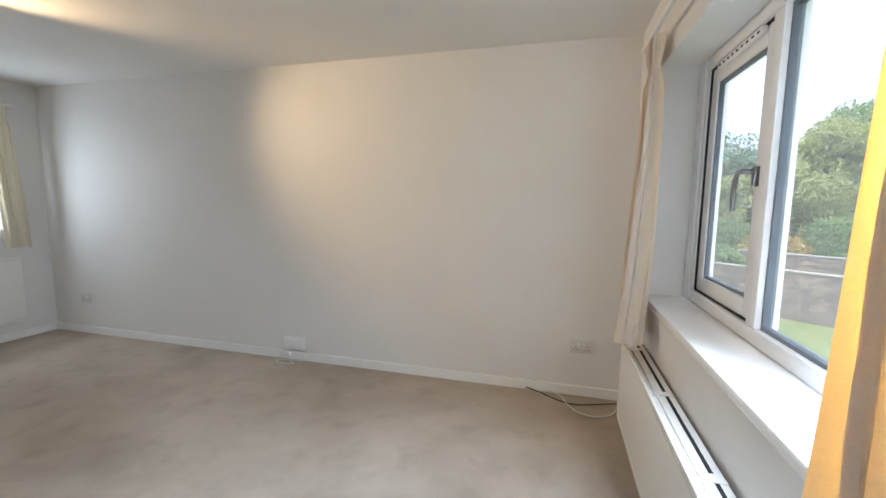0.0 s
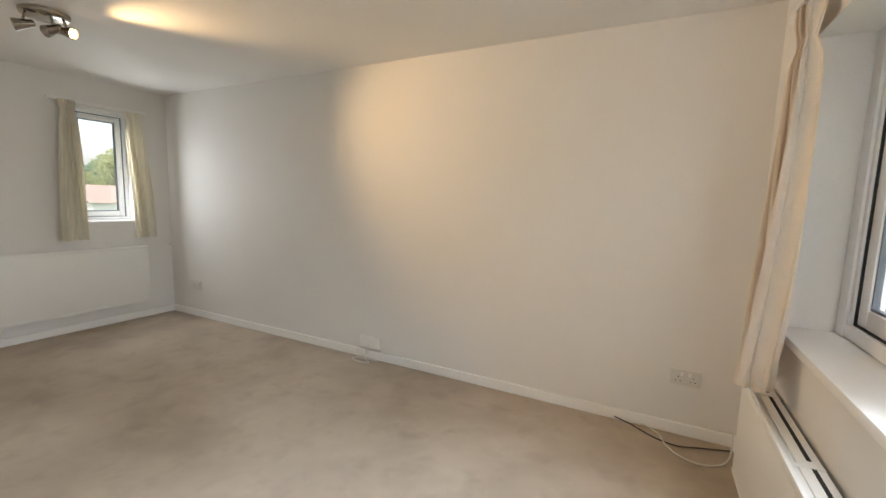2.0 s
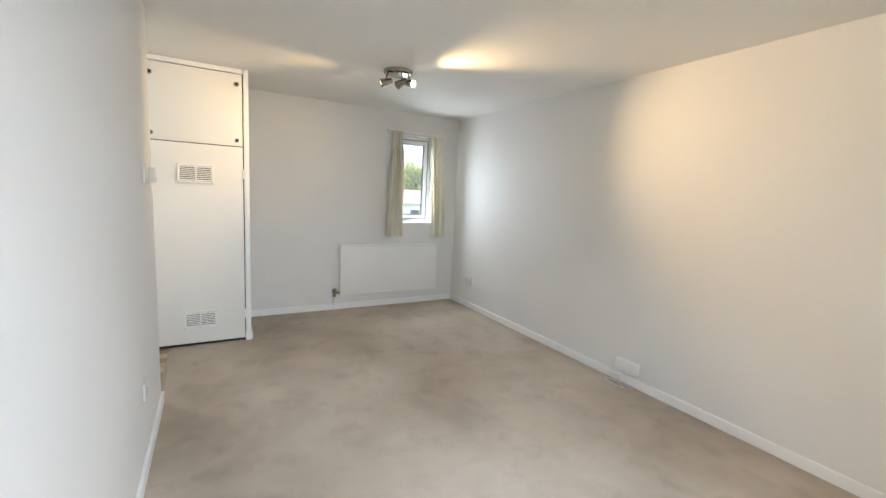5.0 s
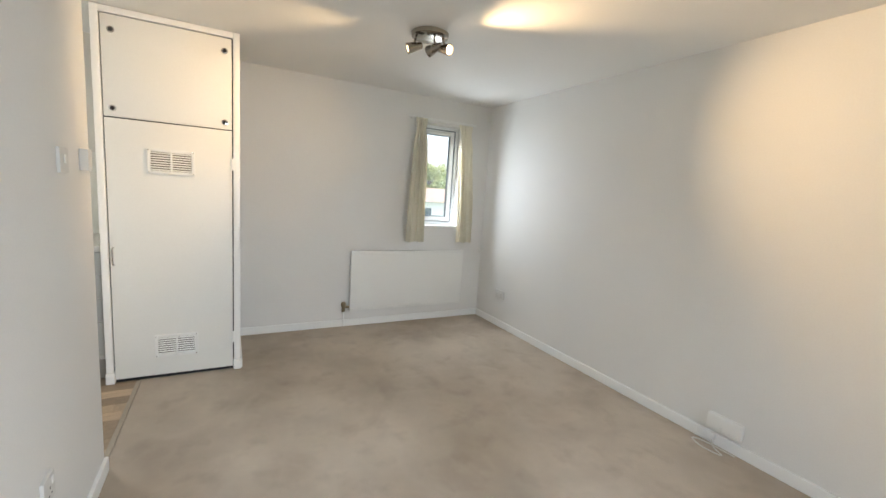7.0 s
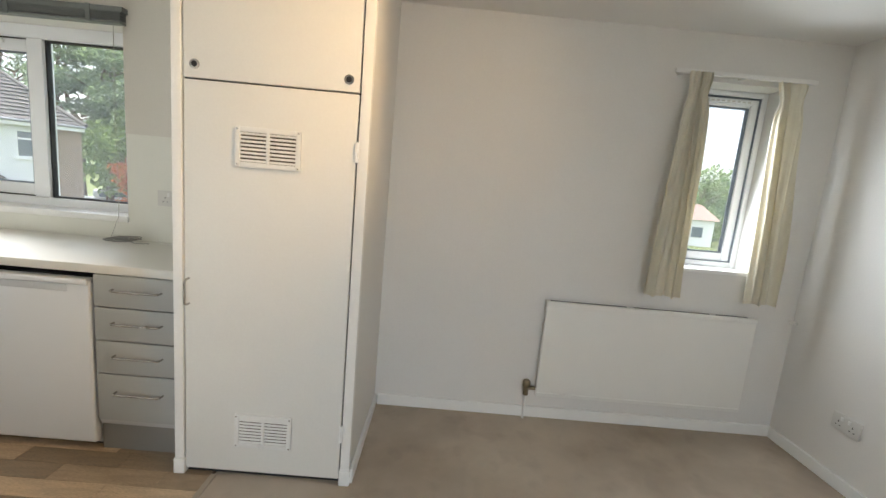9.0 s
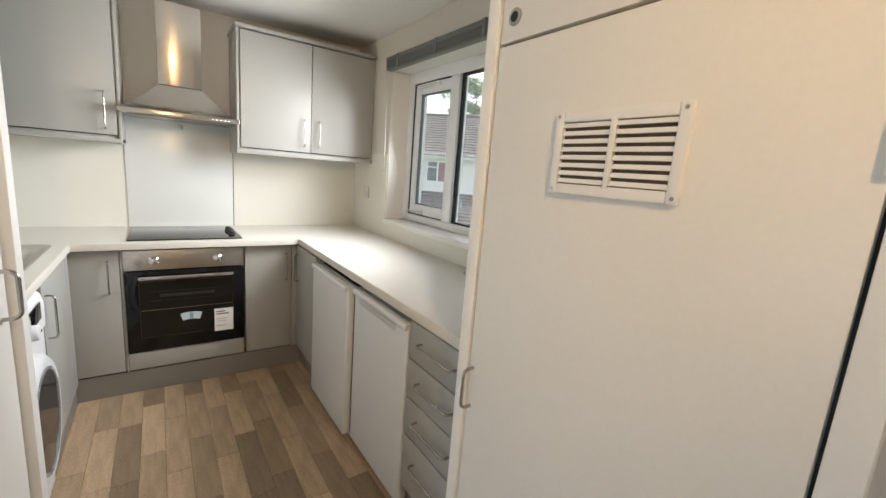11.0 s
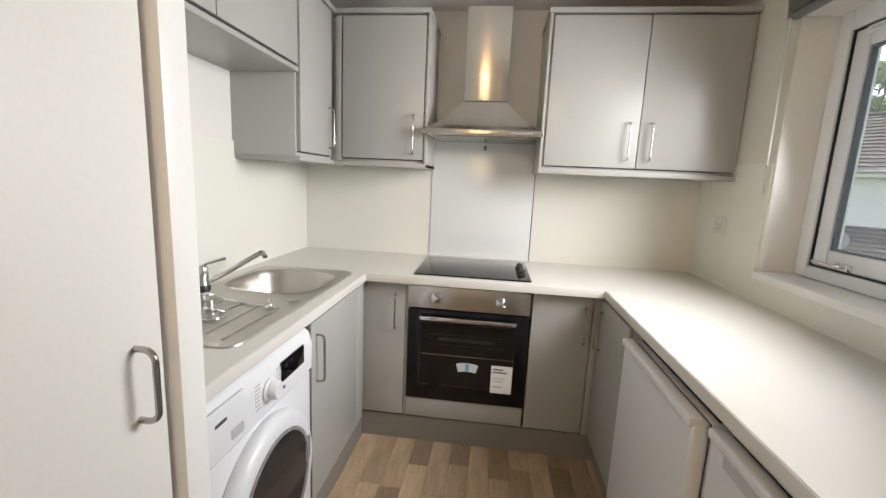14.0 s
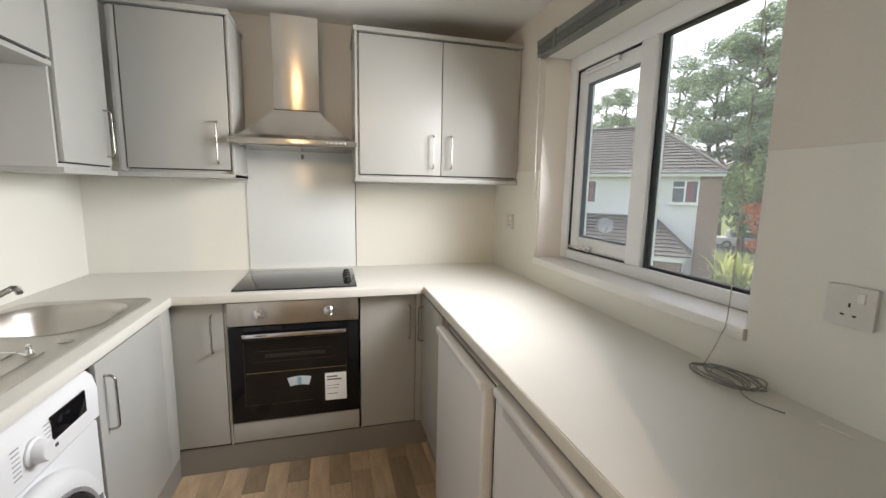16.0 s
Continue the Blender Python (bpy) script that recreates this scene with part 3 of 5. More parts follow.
part("frame_post", boxm(CX - 0.03, 0.65, 0, CX + 0.004, 0.692, CEIL - 0.002, 0.004), M_GLOSS, cup)
part("frame_head", boxm(CX - 0.03, -0.05, 2.3, CX + 0.003, 0.65, CEIL - 0.002, 0.004), M_GLOSS, cup)
for y in (-0.09, 0.65):
    part("post_block", boxm(CX - 0.026, y - 0.004, 0, CX + 0.012, y + 0.046, 0.075, 0.008), M_GLOSS, cup)
dl = part("door", boxm(CX - 0.022, -0.044, 0.026, CX - 0.002, 0.643, 1.703, 0.003), M_DOOR, cup)
du = part("door", boxm(CX - 0.022, -0.044, 1.71, CX - 0.002, 0.643, 2.294, 0.003), M_DOOR, cup)
part("dark_gap", boxm(CX - 0.03, -0.05, 0.0, CX - 0.023, 0.65, 2.3), M_DARK, cup)


# brown backing colour stands for the shade between the slats
M_VENT = mat("vent_shade_backing", (0.1, 0.078, 0.055), 0.8, var=0.2)


def louvre(y0, y1, z0, z1):
    v = part("vent", ring(CX - 0.002, CX + 0.009, y0, y1, z0, z1, 0.02, 0.003), M_PLASTIC, dl, "cream plastic louvred vent")
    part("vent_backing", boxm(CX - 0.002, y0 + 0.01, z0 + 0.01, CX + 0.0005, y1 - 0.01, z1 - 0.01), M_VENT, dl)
    part("vent_rib", boxm(CX, (y0 + y1) / 2 - 0.006, z0 + 0.015, CX + 0.01, (y0 + y1) / 2 + 0.006, z1 - 0.015, 0.002), M_PLASTIC, dl)
    for i in range(8):
        z = z0 + 0.026 + (z1 - z0 - 0.052) * i / 7
        bm = bmesh.new()
        solid(bm, -0.0012, y0 + 0.018, -0.0045, 0.0012, y1 - 0.018, 0.0045, 0, m=Matrix.Translation((CX + 0.005, 0, z)) @ Matrix.Rotation(radians(-25), 4, "Y"))
        part("slat", bm, M_PLASTIC, dl, shade=False)
    for y in (y0 + 0.009, y1 - 0.009):
        for z in (z0 + 0.009, z1 - 0.009):
            part("screw", rod(bmesh.new(), (CX + 0.008, y, z), (CX + 0.0105, y, z), 0.0035, 8), M_NICKEL, dl)


louvre(0.163, 0.424, 1.384, 1.541)
louvre(0.174, 0.426, 0.152, 0.308)
for y, z in ((0.0, 1.76), (0.6, 1.755), (0.006, 2.21), (0.602, 2.213)):
    h = part("finger_pull", lathe(bmesh.new(), [(0.011, -0.001), (0.019, 0.0), (0.019, 0.003), (0.012, 0.004)], 20, aim((CX - 0.002, y, z), (1, 0, 0))), M_NICKEL, du, "round metal finger pull")
    part("hole", lathe(bmesh.new(), [(0.011, 0), (0.0115, 0.0045)], 16, aim((CX - 0.002, y, z), (1, 0, 0))), M_DARK, du)


def d_handle(parent, a, b, out, r=0.0043, mat_=M_NICKEL):
    """A D handle from a to b standing off along out."""
    a, b, o = Vector(a), Vector(b), Vector(out)
    d = (b - a).normalized()
    c = o.length * 0.55
    n = o.normalized()
    pts = [a, a + o - n * c]
    for k in range(1, 6):
        t = math.pi / 2 * k / 5
        pts.append(a + o - n * c + n * c * math.sin(t) + d * c * (1 - math.cos(t)))
    for k in range(6):
        t = math.pi / 2 * k / 5
        pts.append(b + o - n * c + n * c * math.cos(t) - d * c * (1 - math.sin(t)))
    pts += [b]
    return part("handle", tube(bmesh.new(), pts, r, 10), mat_, parent, "slim D-shaped handle")


d_handle(dl, (CX, -0.025, 0.795), (CX, -0.025, 0.905), (0.032, 0, 0), 0.0045, M_NICKEL)
for z in (0.25, 1.48):
    part("hinge", boxm(CX - 0.004, 0.638, z - 0.04, CX + 0.008, 0.655, z + 0.04, 0.003), M_GLOSS, cup)

# ---- hall-side store cupboard in the kitchen ----
SX = -2.957
st = thing("store_cupboard", (SX, -0.4, 0), "tall cream painted cupboard with a single flat door", "cupboard")
part("frame_post", boxm(SX - 0.03, -0.09, 0, SX + 0.03, -0.002, CEIL - 0.002, 0.004), M_GLOSS, st)
part("frame_post", boxm(SX - 0.03, -0.742, 0, SX + 0.03, -0.682, CEIL - 0.002, 0.006), M_GLOSS, st)
part("frame_head", boxm(SX - 0.03, -0.682, 2.26, SX + 0.03, -0.09, CEIL - 0.002, 0.004), M_GLOSS, st)
part("side_panel", boxm(SX + 0.03, -0.742, 0, KIT_E, -0.705, CEIL - 0.002), M_WALL, st)
sd = part("door", boxm(SX - 0.008, -0.672, 0.012, SX + 0.014, -0.095, 2.25, 0.003), M_DOOR, st)
part("dark_gap", boxm(SX + 0.016, -0.682, 0, SX + 0.02, -0.09, 2.26), M_DARK, st)
d_handle(sd, (SX - 0.008, -0.618, 0.975), (SX - 0.008, -0.618, 1.095), (-0.035, 0, 0), 0.0052)


# ---- ceiling light ----
LX, LY = -3.16, 1.71
lamp = thing("ceiling_light", (LX, LY, CEIL), "round satin metal ceiling light with three spot heads", "ceiling light")
part("ceiling_plate", lathe(bmesh.new(), [(0.03, -0.034), (0.1, -0.032), (0.112, -0.026), (0.115, -0.004), (0.108, 0.0)], 36, aim((LX, LY, CEIL), (0, 0, 1))), M_LAMP, lamp)
M_BULB = glow_mat("lit_bulb", (1.0, 0.7, 0.36), 3)
HEADS = [((0.06, 0.07), (2.8, 1.4, -0.66), 37, 78), ((-0.02, -0.09), (-0.32, -1.0, -0.36), 23, 80), ((0.03, 0.02), (-1.5, -0.8, -0.45), 3.0, 70)]
for (dx, dy), d, watts, cone in HEADS:
    d = Vector(d).normalized()
    p = Vector((LX + dx, LY + dy, CEIL - 0.095))
    arm = part("arm", tube(bmesh.new(), [(LX + dx * 0.9, LY + dy * 0.9, CEIL - 0.03), (p.x, p.y, CEIL - 0.06), p], 0.007), M_LAMP, lamp)
    head = part("spot_head", lathe(bmesh.new(), [(0.012, -0.05), (0.02, -0.045), (0.022, -0.02), (0.03, 0.02), (0.034, 0.045), (0.031, 0.045), (0.026, 0.02)], 20, aim(p, d)), M_LAMP, lamp)
    part("bulb", lathe(bmesh.new(), [(0.004, 0.02), (0.022, 0.028), (0.026, 0.036), (0.018, 0.041)], 16, aim(p, d)), M_BULB, head)
    ld = bpy.data.lights.new("spot_bulb", "SPOT")
    ld.energy, ld.color, ld.spot_size, ld.spot_blend, ld.shadow_soft_size = watts, (1.0, 0.68, 0.35), radians(cone), 1.0, 0.025
    lo = new("spot_bulb", ld)
    lo.matrix_basis = look(p + d * 0.05, p + d)
    lo.parent = lamp
    lo.matrix_parent_inverse = Matrix.Translation(-lamp.location)

# ---- kitchen worktop ----
WT, WB = 0.905, 0.867
FW, FE, FS = -4.045, -2.9, -1.995

wt = thing("worktop", (-3.5, -2.3, WB), "continuous cream laminate worktop round three sides", "worktop")
part("worktop_run", boxm(WEST, KIT_S, WB, FW, -0.092, WT), M_WORK, wt, shade=False)
bm = bmesh.new()
solid(bm, FW, KIT_S, WB, FE, FS, WT)
part("worktop_run", bm, M_WORK, wt)
# the sink side, with its cut-out
SK = (-2.812, -2.40, -1.94, -1.535)
bm = bmesh.new()
solid(bm, FE, KIT_S, WB, SK[0], -0.743, WT)
solid(bm, SK[1], KIT_S, WB, KIT_E, -0.743, WT)
solid(bm, SK[0], KIT_S, WB, SK[1], SK[2], WT)
solid(bm, SK[0], SK[3], WB, SK[1], -0.743, WT)
part("worktop_run", bm, M_WORK, wt)

for b in ((FW, FS + 0.004, FW + 0.004, -0.092), (FW, FS, FE, FS + 0.004), (FE - 0.004, FS + 0.004, FE, -0.743)):
    part("front_edge", boxm(b[0], b[1], WB + 0.0005, b[2], b[3], WT - 0.0012, 0.0018), M_WORK, wt)

# ---- splash panels ----
setting("trim_splash_south", boxm(WEST + 0.008, KIT_S, WT, KIT_E - 0.008, KIT_S + 0.008, 1.51), M_PANEL, "smooth cream splash panel behind the worktop", "splash panel")
setting("trim_splash_east", boxm(KIT_E - 0.008, KIT_S + 0.008, WT, KIT_E, -0.78, 1.51), M_PANEL, "smooth cream splash panel behind the sink", "splash panel")
bm = bmesh.new()
solid(bm, WEST, KIT_S + 0.008, WT, WEST + 0.008, KW[0] - 0.012, 1.51)
solid(bm, WEST, KW[0] - 0.012, WT, WEST + 0.008, KW[1] + 0.012, KW[2] - 0.026)
solid(bm, WEST, KW[1] + 0.012, WT, WEST + 0.008, -0.09, 1.51)
setting("trim_splash_west", bm, M_PANEL, "smooth cream splash panel round the kitchen window", "splash panel")
bm = bmesh.new()
solid(bm, WEST, KIT_S, 1.511, WEST + 0.003, KW[0], CEIL)
solid(bm, WEST, KW[0], KW[3], WEST + 0.003, KW[1], CEIL)
solid(bm, WEST, KW[1], 1.511, WEST + 0.003, -0.09, CEIL)
setting("wall_kitchen_upper", bm, M_UPPER, "matt beige painted wall above the splash panel", "wall")
sp = thing("glass_splashback", (-3.43, KIT_S, WT), "pale glass splashback behind the hob", "splashback")
part("glass_sheet", boxm(-3.735, KIT_S + 0.0085, WT + 0.001, -3.12, KIT_S + 0.0145, 1.61, 0.001), M_SPLASH, sp)
part("fixing_clip", boxm(-3.44, KIT_S + 0.0146, 1.56, -3.425, KIT_S + 0.022, 1.585, 0.002), M_NICKEL, sp)
part("edge_strip", boxm(-3.741, KIT_S + 0.0085, WT + 0.001, -3.736, KIT_S + 0.016, 1.61), M_NICKEL, sp)


# ---- fitted units ----
GB, GW = "kitchen base units", "kitchen wall units"


def unit(name, label, x0, y0, z0, x1, y1, z1, fronts, out, group, category="kitchen unit", bars=()):
    """A unit's body with its fronts. fronts: (a, b, c, d) along the face and in height; out: the way the face looks."""
    u = thing(name, ((x0 + x1) / 2, (y0 + y1) / 2, z0), label, category, group)
    part("body", boxm(x0, y0, z0, x1, y1, z1, 0.001), M_CARC, u)
    ox, oy = out
    # dark strips put the gaps' shade above and below the doors
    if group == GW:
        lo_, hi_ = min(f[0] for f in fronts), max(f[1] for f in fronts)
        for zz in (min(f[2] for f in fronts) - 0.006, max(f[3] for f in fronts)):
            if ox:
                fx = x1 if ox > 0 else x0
                part("gap_shade_strip", boxm(min(fx, fx + ox * 0.01), lo_, zz + 0.001, max(fx, fx + ox * 0.01), hi_, zz + 0.006), M_SHADE, u)
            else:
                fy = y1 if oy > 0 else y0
                part("gap_shade_strip", boxm(lo_, min(fy, fy + oy * 0.01), zz + 0.001, hi_, max(fy, fy + oy * 0.01), zz + 0.006), M_SHADE, u)
    for i, (a, b, c, d) in enumerate(fronts):
        if ox:
            f = x1 if ox > 0 else x0
            lo, hi = sorted((f + ox * 0.002, f + ox * 0.021))
            door = part("door" if not name.startswith("drawer") else "drawer_front", boxm(lo, a, c, hi, b, d, 0.003), M_CAB, u)
            face = f + ox * 0.021
        else:
            f = y1 if oy > 0 else y0
            lo, hi = sorted((f + oy * 0.002, f + oy * 0.021))
            door = part("door", boxm(a, lo, c, b, hi, d, 0.003), M_CAB, u)
            face = f + oy * 0.021
        if i < len(bars) and bars[i]:
            s0, z0_, s1, z1_ = bars[i]
            if ox:
                d_handle(door, (face, s0, z0_), (face, s1, z1_), (ox * 0.03, 0, 0))
            else:
                d_handle(door, (s0, face, z0_), (s1, face, z1_), (0, oy * 0.03, 0))
    return u


PT = 0.14
# along the cooker wall: door face at y = -2.045
YB = -2.066
unit("base_unit", "narrow grey gloss base unit beside the oven", -3.098, KIT_S + 0.012, PT, -2.86, YB, WB, [(-3.094, -2.872, 0.145, 0.855)], (0, 1), GB, bars=[(-3.045, 0.62, -3.045, 0.8)])
unit("base_unit", "grey gloss base unit on the corner side of the oven", -4.03, KIT_S + 0.012, PT, -3.73, YB, WB, [(-4.005, -3.734, 0.145, 0.855)], (0, 1), GB, bars=[(-3.975, 0.62, -3.975, 0.8)])
# sink run: door face at x = -2.895
XB = -2.874
unit("base_unit", "grey gloss base unit under the sink", XB, -1.9, PT, KIT_E - 0.01, -1.39, 0.70, [(-1.885, -1.393, 0.145, 0.855)], (-1, 0), GB, bars=[(-1.435, 0.62, -1.435, 0.8)])
cp = thing("corner_post", (-2.88, -1.97, PT), "grey filler post in the unit corner", "filler panel", "unit filler panels")
part("panel", boxm(-2.892, -1.99, PT, -2.876, -1.888, 0.86, 0.002), M_CAB, cp)
part("panel", boxm(-2.876, -2.063, PT, -2.862, -1.99, 0.86, 0.002), M_CAB, cp)
cp = thing("corner_post", (-4.03, -1.97, PT), "grey filler post in the unit corner", "filler panel", "unit filler panels")
part("panel", boxm(-4.045, -2.06, PT, -4.012, -2.046, 0.86, 0.002), M_CAB, cp)
# window run: door face at x = -4.04
XW = -4.062
unit("base_unit", "grey gloss corner base unit beside the fridge", WEST + 0.01, -2.04, PT, XW, -1.625, WB, [(-2.035, -1.63, 0.145, 0.855)], (1, 0), GB, bars=[(-1.985, 0.62, -1.985, 0.8)])
unit("drawer_unit", "grey unit of four drawers beside the tall cupboard", WEST + 0.01, -0.505, PT, XW, -0.094, WB,
     [(-0.495, -0.097, 0.718, 0.862), (-0.495, -0.097, 0.562, 0.712), (-0.495, -0.097, 0.404, 0.556), (-0.495, -0.097, 0.172, 0.398)], (1, 0), GB, "drawer unit",
     bars=[(-0.408, 0.8, -0.195, 0.8), (-0.408, 0.648, -0.195, 0.648), (-0.408, 0.492, -0.195, 0.492), (-0.408, 0.315, -0.195, 0.315)])
for name, b in (("plinth", (-4.08, -2.073, 0, -2.86, -2.053, PT - 0.005)), ("plinth", (-2.872, -2.053, 0, -2.852, -1.385, PT - 0.005)), ("plinth", (-4.1, -2.053, 0, -4.08, -1.62, PT - 0.005)), ("plinth", (-4.1, -0.51, 0, -4.08, -0.094, PT + 0.02))):
    setting("trim_" + name, boxm(*b, 0.001), M_PLINTH, "grey kick board under the kitchen units", "plinth")

# wall units
ZU, ZT = 1.455, 2.205
YU = -2.306
UX = -2.605


def cornice(bm, x0, y0, x1, y1):
    solid(bm, x0, y0, ZT - 0.002, x1, y1, ZT + 0.022, 0.004)
    return bm


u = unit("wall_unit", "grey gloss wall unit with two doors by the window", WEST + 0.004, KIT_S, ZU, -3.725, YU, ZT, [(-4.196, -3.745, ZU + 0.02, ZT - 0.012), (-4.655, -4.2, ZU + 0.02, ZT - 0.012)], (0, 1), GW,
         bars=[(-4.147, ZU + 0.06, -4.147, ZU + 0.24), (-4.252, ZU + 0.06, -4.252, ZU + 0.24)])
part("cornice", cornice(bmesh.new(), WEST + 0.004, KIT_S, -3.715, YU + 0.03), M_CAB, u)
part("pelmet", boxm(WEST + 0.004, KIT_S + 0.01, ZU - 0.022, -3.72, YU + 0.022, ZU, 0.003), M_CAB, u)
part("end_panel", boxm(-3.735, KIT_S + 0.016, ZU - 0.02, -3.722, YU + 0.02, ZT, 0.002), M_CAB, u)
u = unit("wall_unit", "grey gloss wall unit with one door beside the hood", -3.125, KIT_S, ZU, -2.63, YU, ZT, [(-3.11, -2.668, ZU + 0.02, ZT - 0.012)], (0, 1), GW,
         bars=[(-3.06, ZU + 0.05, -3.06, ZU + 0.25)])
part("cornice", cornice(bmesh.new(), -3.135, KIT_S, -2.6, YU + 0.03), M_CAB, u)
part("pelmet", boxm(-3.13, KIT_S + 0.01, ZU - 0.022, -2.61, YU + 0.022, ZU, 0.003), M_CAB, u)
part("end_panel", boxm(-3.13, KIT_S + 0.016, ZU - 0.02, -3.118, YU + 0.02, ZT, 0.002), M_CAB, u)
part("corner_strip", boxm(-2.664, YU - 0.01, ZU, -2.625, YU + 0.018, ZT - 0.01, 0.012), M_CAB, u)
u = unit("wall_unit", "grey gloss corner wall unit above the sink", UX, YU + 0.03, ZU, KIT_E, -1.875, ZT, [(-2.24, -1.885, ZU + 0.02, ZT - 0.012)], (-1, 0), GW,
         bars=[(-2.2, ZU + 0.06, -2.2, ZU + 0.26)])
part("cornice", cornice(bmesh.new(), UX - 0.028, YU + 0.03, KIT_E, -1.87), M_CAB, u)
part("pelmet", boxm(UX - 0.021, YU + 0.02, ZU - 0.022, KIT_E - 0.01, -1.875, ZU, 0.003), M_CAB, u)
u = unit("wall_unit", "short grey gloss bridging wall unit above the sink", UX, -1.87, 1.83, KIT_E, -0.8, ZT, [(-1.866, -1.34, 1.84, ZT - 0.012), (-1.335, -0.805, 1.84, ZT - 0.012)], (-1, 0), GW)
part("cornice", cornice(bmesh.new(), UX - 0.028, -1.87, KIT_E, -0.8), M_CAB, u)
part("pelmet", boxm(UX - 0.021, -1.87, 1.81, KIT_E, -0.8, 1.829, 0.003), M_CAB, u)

# ---- oven ----
def front_frame(x0, x1, z0, z1, y, w):
    """A thin flat border facing the room."""
    bm = bmesh.new()
    for b in ((x0, z0, x0 + w, z1), (x1 - w, z0, x1, z1), (x0 + w, z0, x1 - w, z0 + w), (x0 + w, z1 - w, x1 - w, z1)):
        solid(bm, b[0], y, b[1], b[2], y + 0.0006, b[3])
    return bm


OF = -2.04
ov = thing("oven", (-3.41, -2.3, PT), "built-in black glass oven with a steel control panel", "oven")
part("body", boxm(-3.7, KIT_S + 0.02, 0.26, -3.12, OF - 0.02, 0.85), M_BLKPL, ov)
part("control_panel", boxm(-3.715, OF - 0.022, 0.738, -3.11, OF, 0.852, 0.003), M_STEEL, ov, "brushed steel control panel")
od = part("oven_door", boxm(-3.714, OF - 0.022, 0.252, -3.111, OF + 0.002, 0.732, 0.004), M_BLACK, ov, "black glass oven door")
part("oven_window", boxm(-3.655, OF + 0.0022, 0.33, -3.17, OF + 0.0032, 0.672), M_OVENIN, od)
M_FAINT = mat("dim_steel_behind_glass", (0.03, 0.028, 0.025), 0.3, metal=0.3)
part("shelf_line", boxm(-3.65, OF + 0.0034, 0.498, -3.18, OF + 0.0042, 0.5015), M_NICKEL, od)
part("window_border", front_frame(-3.652, -3.173, 0.333, 0.669, OF + 0.0033, 0.003), M_FAINT, od)
for z in (0.553, 0.607):
    part("rack_line", boxm(-3.60, OF + 0.0034, z, -3.22, OF + 0.0038, z + 0.002), M_FAINT, od)
# flat dim strip paints a tray's glint onto the door glass
part("tray_glint", boxm(-3.55, OF + 0.0034, 0.575, -3.27, OF + 0.0037, 0.592, 0.001), M_FAINT, od)
part("handle_bar", boxm(-3.648, OF + 0.03, 0.688, -3.178, OF + 0.042, 0.708, 0.005), M_CHROME, od)
for x in (-3.64, -3.186):
    part("handle_post", boxm(x - 0.012, OF, 0.69, x + 0.012, OF + 0.032, 0.706, 0.003), M_CHROME, od)
for x in (-3.25, -3.57):
    part("knob", lathe(bmesh.new(), [(0.024, 0), (0.025, 0.004), (0.019, 0.008), (0.018, 0.026), (0.014, 0.029)], 24, aim((x, OF, 0.792), (0, 1, 0))), M_CHROME, ov)
    ticks = bmesh.new()
    for k in range(7):
        a = radians(-120 + 40 * k)
        cx_, cz_ = x + 0.034 * math.sin(a), 0.792 + 0.034 * math.cos(a)
        solid(ticks, cx_ - 0.0018, OF, cz_ - 0.0018, cx_ + 0.0018, OF + 0.0006, cz_ + 0.0018)
    part("dial_mark", ticks, M_INK, ov)
lb = part("label", boxm(-3.65, OF + 0.0044, 0.322, -3.545, OF + 0.0052, 0.468), M_PAPER, od, "white printed paper label")
bm = bmesh.new()
for i, (w, h) in enumerate(((0.05, 0.007), (0.07, 0.007), (0, 0), (0.06, 0.002), (0.055, 0.002), (0, 0), (0.05, 0.003))):
    if w:
        solid(bm, -3.555 - w, OF + 0.0053, 0.445 - i * 0.015, -3.555, OF + 0.0056, 0.445 - i * 0.015 + h)
part("print", bm, M_INK, lb)
M_BLUE = mat("blue_print", (0.2, 0.35, 0.45), 0.5)
M_MIST = mat("pale_sticker", (0.55, 0.63, 0.66), 0.5)
stk = bmesh.new()
for i in range(8):
    a0, a1 = (radians(74 + 4 * k) for k in (i, i + 1))
    q = []
    for r_, a in ((0.16, a0), (0.16, a1), (0.205, a1), (0.205, a0)):
        q.append(stk.verts.new((-3.423 + r_ * math.cos(a), OF + 0.0046, 0.262 + r_ * math.sin(a))))
    stk.faces.new(q)
bmesh.ops.remove_doubles(stk, verts=stk.verts[:], dist=0.0005)
bmesh.ops.solidify(stk, geom=stk.faces[:], thickness=0.0008)
sk_ = part("sticker", stk, M_MIST, od, "pale blue curved sticker")
part("sticker_stripe", boxm(-3.432, OF + 0.0056, 0.425, -3.414, OF + 0.006, 0.463), M_BLUE, sk_)
part("lower_panel", boxm(-3.714, YB + 0.002, 0.145, -3.111, OF - 0.004, 0.247, 0.003), M_CAB, ov, "grey gloss filler panel under the oven")
for x in (-3.729, -3.104):
    part("side_strip", boxm(x - 0.005, YB, PT, x + 0.005, OF - 0.004, 0.86, 0.002), M_CAB, ov)

# ---- hob ----
hob = thing("hob", (-3.42, -2.29, WT), "black ceramic hob with four side knobs", "hob")
part("glass_top", boxm(-3.71, -2.535, WT + 0.0005, -3.132, -2.045, WT + 0.008, 0.003), M_BLACK, hob)
for i in range(4):
    y = -2.16 - i * 0.062
    k = part("knob", lathe(bmesh.new(), [(0.021, 0), (0.022, 0.004), (0.017, 0.008), (0.0165, 0.022), (0.013, 0.025)], 20, aim((-3.668, y, WT + 0.008), (0, 0, 1))), M_BLKPL, hob)
    part("grip", boxm(-3.671, y - 0.016, WT + 0.028, -3.665, y + 0.016, WT + 0.036, 0.002), M_BLKPL, k)

